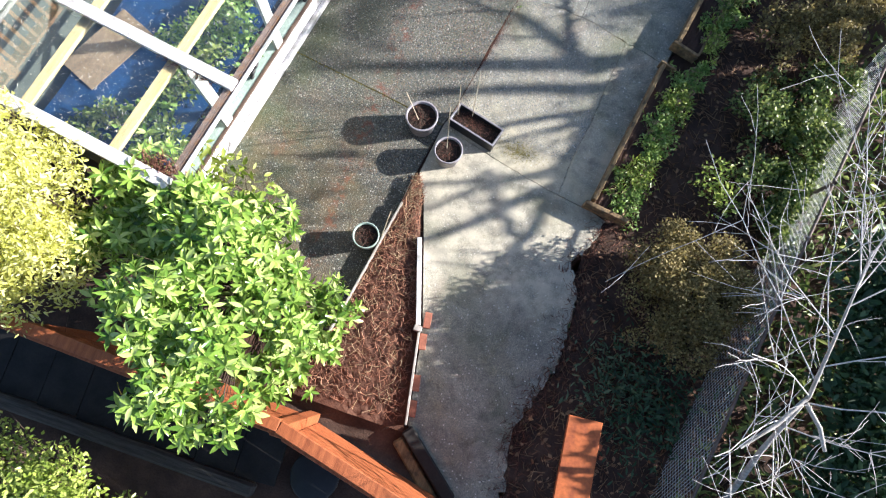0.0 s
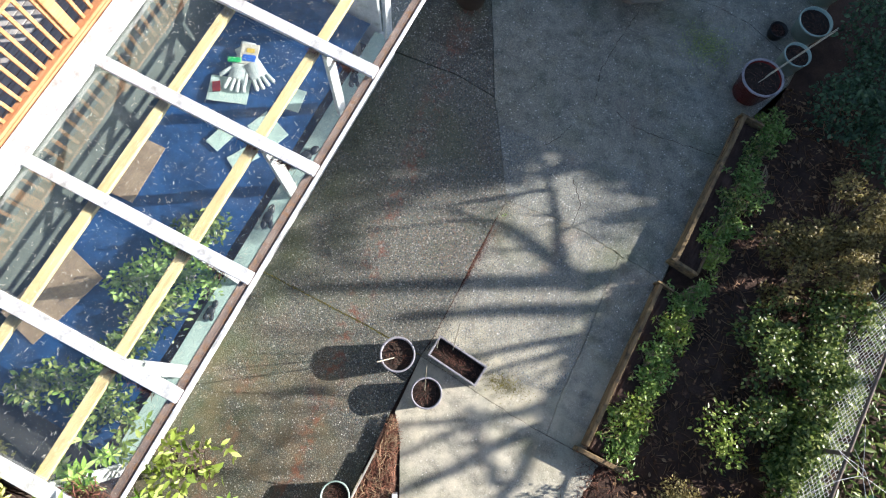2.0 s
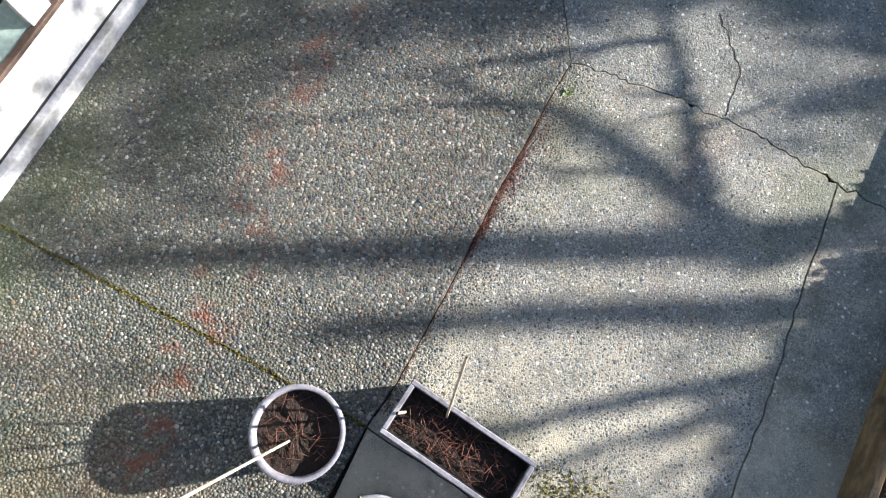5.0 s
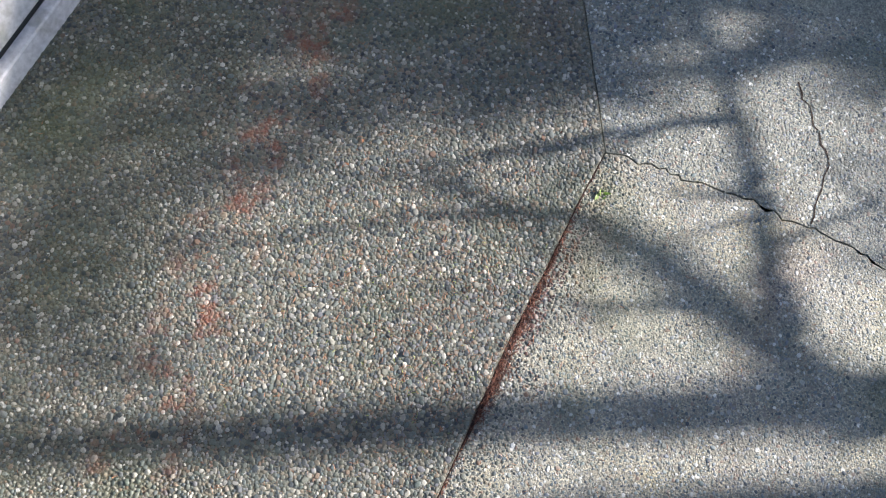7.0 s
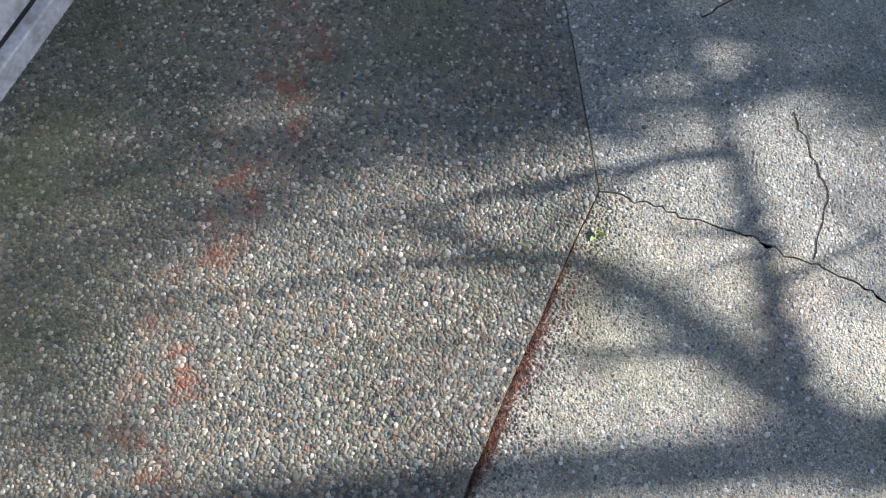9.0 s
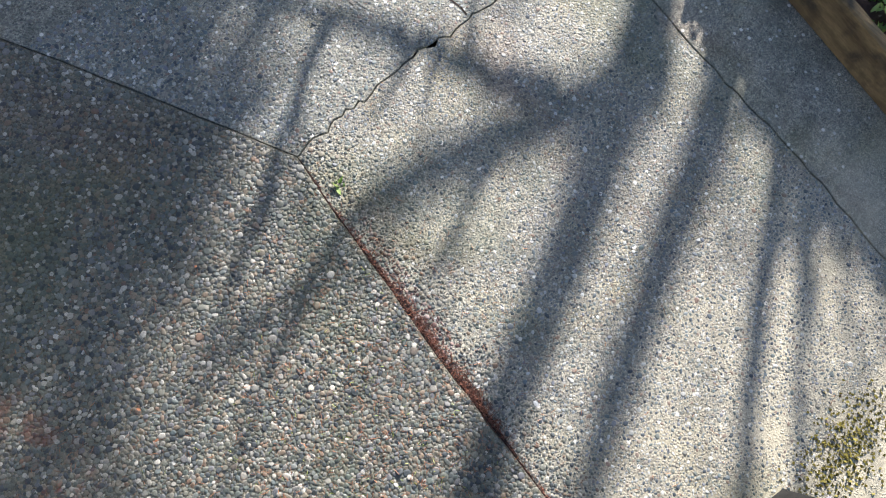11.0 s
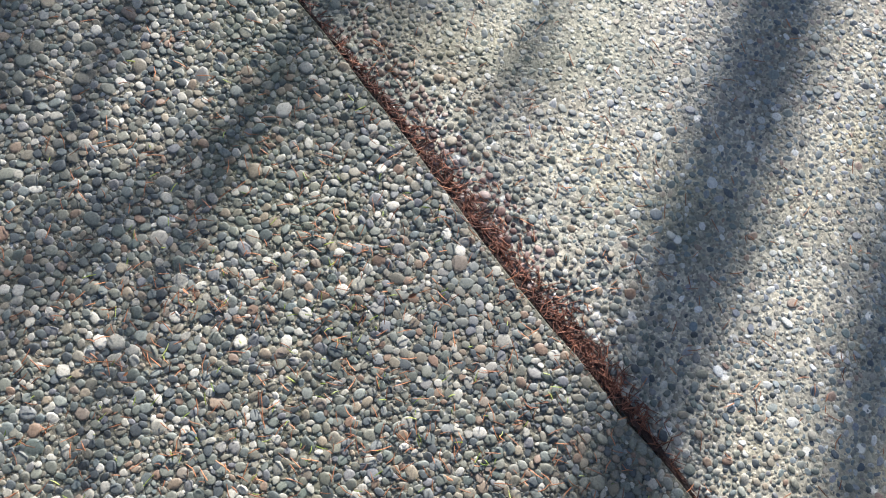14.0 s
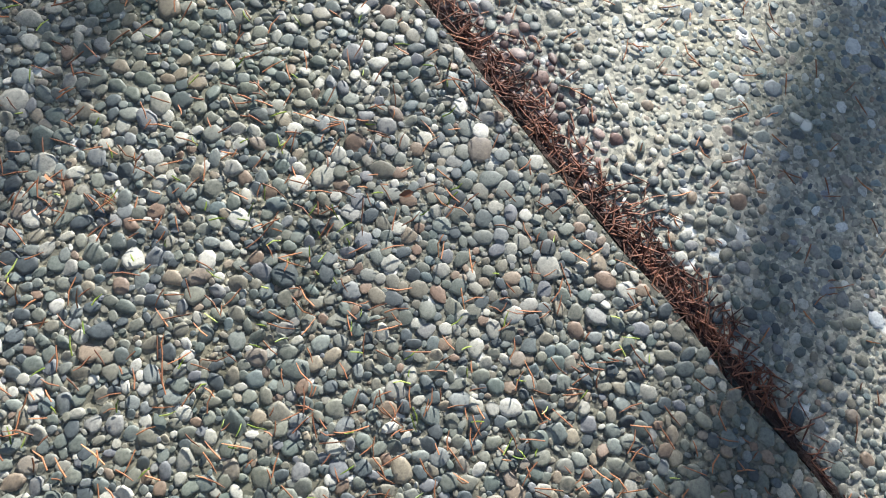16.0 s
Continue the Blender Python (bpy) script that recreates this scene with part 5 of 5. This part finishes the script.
x, y = np.array([0.035, 0.045, 0.03, 0.05, 0.04, 0.02]), np.array([-0.18, -0.19, -0.2, -0.17, -0.21, -0.19])
scatter_leaves("seedling", "tiny green weed sprouting in the joint", x, y, np.full(6, 0.004), 0.032, 0.42, M_BEDLEAF, gl_, 0.5, "weed")
n = 14
x, y = gl_.uniform(-1.2, 0.1, n), gl_.uniform(-1.6, 0.1, n)
x[0], y[0] = -0.663, 0.072
scatter_leaves("fallen_leaves", "small dry leaves lying on the slab", x, y, np.full(n, 0.02), 0.017, 0.45, M_LOOSE, gl_, 0.02, "leaf litter")

# chaff and leaf wads on the glass roof
n = 1500
q = np.stack([gl_.uniform(-1.85, 0.5, n), gl_.uniform(-3.55, 2.4, n), np.full(n, 1.986)], 1)
chaff = np.array([GH @ Vector(p) for p in q])
strewn("roof_chaff", "pale dry chaff lying on the glass roof", chaff, gl_.uniform(0.012, 0.045, n), 0.0016, M_CHAFF, gl_, 0.02)
wads = []
for yb in BEAMS[1:5]:
    for xb, k in ((0.28, 90), (-0.1, 40)):
        c = np.array([xb, yb - 0.07, 1.995])
        wads.append(c + gl_.normal(size=(k, 3)) * (0.07, 0.025, 0.006))
wads = np.concatenate(wads)
wads[:, 2] = np.maximum(wads[:, 2], 1.987)
wads = np.array([GH @ Vector(p) for p in wads])
strewn("leaf_wad", "rusty needle wads caught against the roof beams", wads, gl_.uniform(0.03, 0.09, len(wads)), 0.0022, M_NEEDLE, gl_, 0.3)
n = 700
gut = np.array([GH @ Vector((gl_.uniform(0.535, 0.615), gl_.uniform(-3.6, 2.5), 1.92 + gl_.uniform(0, 0.012))) for _ in range(n)])
strewn("gutter_litter", "rotting needles lying in the gutter", gut, gl_.uniform(0.02, 0.06, n), 0.002, M_NEEDLE, gl_, 0.2)


def inside(x, y, z=0.0, rz=0.0):
    return GH @ pose(x, y, z, 0, 0, rz)


bench = tagged(new("potting_bench"), "long low bench under a blue tarpaulin", "bench")
bench.matrix_basis = GH
v, f = sheet(0.5, 0.02, 0)
v = np.c_[-1.07 + v[:, 0] * 1.68, -0.55 + v[:, 1] * 5.9, 0.7 + 0.012 * np.sin(9 * v[:, 0] + 4 * v[:, 1]) + 0.01 * np.sin(40 * v[:, 1] + 7 * v[:, 0])]
child("tarpaulin", arrays_mesh("tarpaulin", v, f, M_TARP, True), bench, None, "creased blue tarpaulin standing partly for reflected sky")
part("tabletop", slab_box((-1.84, -3.4, 0.62), (-0.3, 2.28, 0.66), 0.004), M_LUMBER, bench)
for x in (-1.78, -0.36):
    for yy in (-3.3, -1.5, 0.3, 2.2):
        part("leg", slab_box((x - 0.04, yy - 0.04, 0), (x + 0.04, yy + 0.04, 0.62), 0.004), M_LUMBER, bench)


def glove(m, label):
    bm = bmesh.new()
    slab_box((-0.06, -0.08, 0), (0.06, 0.06, 0.03), 0.012, bm)
    slab_box((-0.05, -0.22, 0), (0.05, -0.08, 0.026), 0.01, bm)
    for k in range(4):
        a = -12 + 8 * k
        beam((-0.045 + 0.03 * k, 0.05, 0.014), (-0.045 + 0.03 * k + 0.1 * math.sin(radians(a)), 0.15 - 0.01 * abs(k - 1.5), 0.012), 0.026, 0.024, 0.008, bm)
    beam((0.055, -0.02, 0.014), (0.12, 0.05, 0.012), 0.028, 0.024, 0.008, bm)
    ob = tagged(part("rubber_glove", bm, M_GLOVE, None, "", True), label, "glove", "gloves")
    ob.matrix_basis = m
    return ob


glove(inside(-1.3, 1.0, 0.725, 195) @ Matrix.Scale(1.9, 4), "white rubber glove lying flat on the tarpaulin")
glove(inside(-1.12, 1.1, 0.74, 240) @ Matrix.Scale(1.8, 4), "white rubber glove lying across another glove")
pack = tagged(new("seed_packet"), "clear packet with blue and yellow printing", "packet")
pack.matrix_basis = inside(-1.3, 1.24, 0.78, 20)
part("sleeve", slab_box((-0.11, -0.13, 0), (0.11, 0.15, 0.012), 0.005), M_CREAM, pack)
part("print", slab_box((-0.07, -0.09, 0.0125), (0.09, 0.0, 0.017), 0.002), M_BLUE, pack, "blue printed panel")
part("print", slab_box((-0.04, 0.03, 0.0125), (0.06, 0.09, 0.017), 0.002), M_YELLOW, pack, "yellow printed panel")
clip = tagged(part("plant_clip", beam((-0.08, 0, 0.02), (0.08, 0.04, 0.02), 0.07, 0.03, 0.01), M_GREENTOY), "bright green plastic clip", "clip")
clip.matrix_basis = inside(-1.42, 1.08, 0.77, 10)
for x, yy, w, d, a in ((-1.3, 0.74, 0.5, 0.34, 20), (-0.6, 0.5, 0.42, 0.3, -20), (-0.68, 0.06, 0.34, 0.2, 60), (-1.05, 0.15, 0.3, 0.2, 75), (-0.55, 1.0, 0.26, 0.3, 10)):
    c = tagged(part("card_sheet", slab_box((-w / 2, -d / 2, 0), (w / 2, d / 2, 0.008), 0.002), M_MINT), "pale green sheet of card on the tarpaulin", "card", "cards")
    c.matrix_basis = inside(x, yy, 0.722, a)
def limp_glove(m):
    """A black glove thrown down: a lobed palm, a slack cuff and two bent fingers."""
    bm = bmesh.new()
    for c, r, q in (((0, 0, 0.03), 0.06, (1.0, 1.25, 0.5)), ((0.02, 0.1, 0.035), 0.045, (0.9, 1.4, 0.55)), ((-0.035, -0.08, 0.03), 0.042, (0.8, 1.3, 0.6)), ((0.04, -0.07, 0.028), 0.036, (0.8, 1.4, 0.6))):
        bmesh.ops.create_icosphere(bm, subdivisions=2, radius=r, matrix=Matrix.Translation(c) @ Matrix.Diagonal((*q, 1)))
    for v in bm.verts:
        v.co += v.co.normalized() * 0.008 * noise.noise(v.co * 22)
        v.co.z = max(v.co.z, 0.0)
    ob = tagged(part("garden_glove", bm, M_DARK, None, "", True), "limp black rubber glove on the mint shelf", "glove", "black gloves")
    ob.matrix_basis = m
    return ob


for yy, turn, size in ((-0.42, 20, 1.1), (0.48, -15, 1.25), (0.02, 80, 0.6), (-1.7, 10, 0.9), (1.7, 30, 1.0)):
    limp_glove(inside(-0.1, yy, 0.493, turn) @ Matrix.Scale(size, 4))
for k, (x, yy) in enumerate(((-0.55, -2.0), (-0.75, -2.9), (-0.45, -3.1), (-0.9, -1.75), (-1.2, -3.2), (-0.4, -1.5), (-0.62, -0.95), (-0.7, -1.3), (-0.6, -2.45))):
    c = GH @ Vector((x, yy, 0.0))
    bumps = [(c.x, c.y, 0.55, 0.3), (c.x + 0.12, c.y + 0.1, 0.8, 0.22), (c.x - 0.12, c.y - 0.1, 0.75, 0.2)]
    shrub("greenhouse_plant", "leafy green plant growing inside the greenhouse", bumps, 620, 0.085, 0.4, M_BEDLEAF if k % 2 else M_GREEN, 90 + k, 0.4, 1.05, category="plant", base=(c.x, c.y, 0))


# moss on the worn slabs
for x0, y0, sx, sy, n in ((2.05, 3.2, 0.2, 0.16, 2600), (0.68, -2.28, 0.16, 0.07, 900)):
    x, y = gl_.normal(x0, sx, n), gl_.normal(y0, sy, n)
    scatter_leaves("moss_patch", "thin green moss growing on the concrete", x, y, np.full(n, 0.0015), 0.013, 0.7, M_MOSS if y0 < 0 else M_LIME, gl_, 0.05, "moss")

cx, cy = np.array(CROSS).T[:2]
along = gl_.uniform(0, len(cx) - 1, 900)
x = np.interp(along, np.arange(len(cx)), cx) + gl_.normal(0, 0.004, 900)
y = np.interp(along, np.arange(len(cx)), cy) + gl_.normal(0, 0.004, 900)
scatter_leaves("joint_moss", "yellow green moss growing along the slab joint", x, y, np.full(900, RAISED - 0.004), 0.011, 0.6, M_MOSS, gl_, 0.3, "moss")

board = tagged(part("cardboard_panel", slab_box((-0.17, -0.38, 0), (0.17, 0.38, 0.01), 0.003), M_CARDBOARD), "brown cardboard panel on the tarpaulin", "cardboard")
big_board = tagged(part("cardboard_panel", slab_box((-0.27, -0.5, 0), (0.27, 0.5, 0.012), 0.003), M_CARDBOARD), "large brown cardboard sheet near the greenhouse end", "cardboard")
big_board.matrix_basis = inside(-1.68, -2.35, 0.722, -14)
board.matrix_basis = inside(-1.7, -0.66, 0.722, 3)
tag = tagged(part("plant_tag", slab_box((-0.05, -0.07, 0), (0.05, 0.07, 0.012), 0.004), M_RED), "small dark red plastic plant tag", "tag")
tag.matrix_basis = inside(-1.45, 0.7, 0.74, 35)
corner = np.array([GH @ Vector((0.4 + gl_.normal() * 0.1, -3.5 + gl_.normal() * 0.05, 1.99 + abs(gl_.normal()) * 0.015)) for _ in range(260)])
strewn("leaf_pile", "brown rotting leaves on the greenhouse corner", corner, gl_.uniform(0.04, 0.12, 260), 0.004, M_NEEDLE, gl_, 0.3)


# ---- pebbles of the exposed aggregate ----
def in_poly(px, py, poly):
    p = np.asarray(poly)
    inside_ = np.zeros(len(px), bool)
    for (x0, y0), (x1, y1) in zip(p, np.roll(p, -1, 0)):
        cut = ((y0 > py) != (y1 > py)) & (px < (x1 - x0) * (py - y0) / (y1 - y0 + 1e-12) + x0)
        inside_ ^= cut
    return inside_


def packed(gen, polys, box, sizes, want=None, slack=0.68):
    """Stones of falling size dropped where they fit between those already there: x, y, r."""
    x0, y0, x1, y1 = box
    area = (x1 - x0) * (y1 - y0)
    cell = 0.034
    grid, out = {}, []
    for lo, hi, per in sizes:
        n = int(per * area)
        xs, ys, rs = gen.uniform(x0, x1, n), gen.uniform(y0, y1, n), gen.uniform(lo, hi, n)
        ok = np.zeros(n, bool)
        for poly in polys:
            ok |= in_poly(xs, ys, poly)
        if want is not None:
            ok &= want(xs, ys, gen)
        for x, y, r in zip(xs[ok].tolist(), ys[ok].tolist(), rs[ok].tolist()):
            i, j = int(x // cell), int(y // cell)
            free = True
            for a in (i - 1, i, i + 1):
                for b in (j - 1, j, j + 1):
                    for u, v_, q in grid.get((a, b), ()):
                        if (u - x) ** 2 + (v_ - y) ** 2 < (slack * (q + r)) ** 2:
                            free = False
                            break
                    if not free:
                        break
                if not free:
                    break
            if free:
                grid.setdefault((i, j), []).append((x, y, r))
                out.append((x, y, r))
    return np.array(out)


def dome(sides, rings, gen, n):
    """n rounded stones of unit size: vertices (n, k, 3) and the faces of one."""
    a = np.arange(sides) * 2 * np.pi / sides
    parts_, lumps = [], 1 + gen.normal(size=(n, sides)) * 0.095
    stretch, turn = gen.uniform(0.58, 0.98, n), gen.uniform(0, 2 * np.pi, n)
    for rad, z in rings:
        x, y = rad * np.cos(a)[None] * lumps, rad * np.sin(a)[None] * lumps * stretch[:, None]
        c, s = np.cos(turn)[:, None], np.sin(turn)[:, None]
        parts_.append(np.stack([x * c - y * s, x * s + y * c, np.full_like(x, z)], -1))
    top = np.zeros((n, 1, 3))
    top[:, 0, 2] = rings[-1][1] + 0.07
    v = np.concatenate(parts_ + [top], 1)
    f = []
    for r in range(len(rings) - 1):
        for k in range(sides):
            q = (k + 1) % sides
            f += [(r * sides + k, r * sides + q, (r + 1) * sides + q), (r * sides + k, (r + 1) * sides + q, (r + 1) * sides + k)]
    last = (len(rings) - 1) * sides
    f += [(last + k, last + (k + 1) % sides, len(rings) * sides) for k in range(sides)]
    return v, np.array(f)


def stones_mesh(name, xyr, z, tall, sides, rings, mat, gen):
    v, f = dome(sides, rings, gen, len(xyr))
    r = xyr[:, 2]
    h = tall * r * gen.uniform(0.7, 1.2, len(r))
    lean = gen.normal(size=(len(r), 2)) * 0.11
    w = v * np.stack([r, r, h], 1)[:, None]
    w[:, :, 2] += (w[:, :, 0] * lean[:, None, 0] + w[:, :, 1] * lean[:, None, 1]) * (v[:, :, 2] > 0.05)
    w += np.stack([xyr[:, 0], xyr[:, 1], np.broadcast_to(z, r.shape)], 1)[:, None]
    k = v.shape[1]
    return arrays_mesh(name, w.reshape(-1, 3), (f[None] + (np.arange(len(r)) * k)[:, None, None]).reshape(-1, 3), mat, True)


gp = np.random.default_rng(17)
FINE = [(1.0, -0.3), (0.93, 0.45), (0.66, 0.86), (0.32, 0.99)]
COARSE = [(1.0, -0.1), (0.75, 0.75)]
left = [inset(S_MID, 0.012), inset(S_LOW, 0.012), inset(S_TOP, 0.012)]
SIZES = [(0.0125, 0.017, 120), (0.0105, 0.0125, 800), (0.0078, 0.0105, 6500), (0.0055, 0.0078, 16000), (0.0032, 0.0052, 20000)]
stones = packed(gp, left, (-1.55, -1.75, 0.08, 0.35), SIZES)
far = np.hypot(stones[:, 0] + 0.3, stones[:, 1] + 0.88)
order = np.argsort(far)
single, rest = stones[order[:300]], stones[order[300:]]
BED = RAISED - 0.0062
mid_slab = next(o for o in pavement.children if o["label"].startswith("dark exposed-aggregate slab with"))
tagged(child("pebble_field", stones_mesh("pebble_field", rest, BED + 0.001, 0.18, 9, FINE, M_PEBBLE, gp), pavement), kind="stuff")
shapes = []
for k in range(24):
    v, f = dome(9, FINE, gp, 1)
    shapes.append(arrays_mesh("pebble", v[0], f, M_PEBBLE_ONE, True))
for k, (x, y, r) in enumerate(single):
    m = Matrix.LocRotScale((x, y, BED + 0.001), Euler((gp.normal() * 0.1, gp.normal() * 0.1, gp.uniform(0, 6.28))), (r, r, r * 0.18 * gp.uniform(0.7, 1.2)))
    child("pebble", shapes[k % 24], mid_slab, m)
wide = packed(gp, left, (-2.75, -3.3, 0.05, 1.9), SIZES[:4], lambda x, y, g: ~((x > -1.55) & (y > -1.75) & (y < 0.35)), 0.76)
tagged(child("pebble_field", stones_mesh("pebble_field", wide, BED + 0.0005, 0.34, 6, COARSE, M_PEBBLE, gp), pavement), kind="stuff")
cracks = [[(0.97, 3.44), (0.82, 2.9), (0.69, 2.3), (0.74, 1.8)], [(1.41, 3.89), (2.0, 3.9), (2.57, 3.78), (3.14, 3.47)], [(0.75, 0.62), (0.95, 0.3), (0.93, -0.02)], [(1.07, 1.76), (1.34, 1.62), (1.77, 1.59), (2.2, 1.6), (2.56, 1.58)], [(0.27, 0.95), (0.4, 1.1), (0.53, 1.35)]]
for k, line in enumerate(cracks):
    p = np.array(rough_line(line, 0.04, 0.008, 70 + k))
    d = np.gradient(p, axis=0)
    q = np.stack([-d[:, 1], d[:, 0]], 1) / np.linalg.norm(d, axis=1)[:, None] * (0.0022 + 0.0014 * np.abs(gp.normal(size=len(p))))[:, None]
    v = np.concatenate([np.c_[p - q, np.full(len(p), 0.0012)], np.c_[p + q, np.full(len(p), 0.0012)]])
    m = len(p)
    f = np.array([(i, i + 1, m + i + 1, m + i) for i in range(m - 1)])
    child("crack", arrays_mesh("crack", v, f, M_POTSOIL), pavement, None, "hairline crack full of dirt")
# worn slabs: stones show in patches and thickly beside the joint
right = [inset(R_MID, 0.01), inset(R_TOP, 0.01)]


def showing(x, y, g):
    patch = np.array([noise.noise((a * 3.1, b * 3.1, 0.0)) + 0.6 * noise.noise((a * 9, b * 9, 4.0)) for a, b in zip(x, y)])
    near = np.exp(-np.abs(x - joint_x(np.minimum(y, 0)) - 0.03) / 0.13)
    bare = 0.75 * np.exp(-((x - 0.38) / 0.16) ** 2 - ((y + 0.68) / 0.14) ** 2) + 0.45 * np.clip((-1.4 - y) / 0.4, 0, 1) * (x > 0.2)
    return g.uniform(-0.25, 0.65, len(x)) < patch * 0.8 + near * 0.9 + 0.72 - bare


worn = packed(gp, right, (-0.45, -2.2, 1.7, 1.0), [(0.0095, 0.0135, 260), (0.0075, 0.0095, 2600), (0.005, 0.0075, 10000), (0.003, 0.005, 12000)], showing, 0.74)
tall = np.where(worn[:, 0] - joint_x(np.minimum(worn[:, 1], 0)) < 0.11, 0.0005, -0.0004)
gap = worn[:, 0] - joint_x(np.minimum(worn[:, 1], 0))
dirty = (gap < 0.085) & (worn[:, 1] < -0.35) & (worn[:, 1] > -0.95) & (gp.uniform(0, 1, len(gap)) < 0.75)
beside = (gap < 0.08 + 0.18 * gp.uniform(0, 1, len(gap))) & ~dirty & (worn[:, 1] < 0.05)
for mask, mat in ((dirty, M_PEBBLE_RED), (beside, M_PEBBLE), (~(dirty | beside), M_PEBBLE_R)):
    tagged(child("worn_pebbles", stones_mesh("worn_pebbles", worn[mask], tall[mask], 0.13 if mat is M_PEBBLE_R else 0.3, 7, FINE[:3], mat, gp), pavement), kind="stuff")
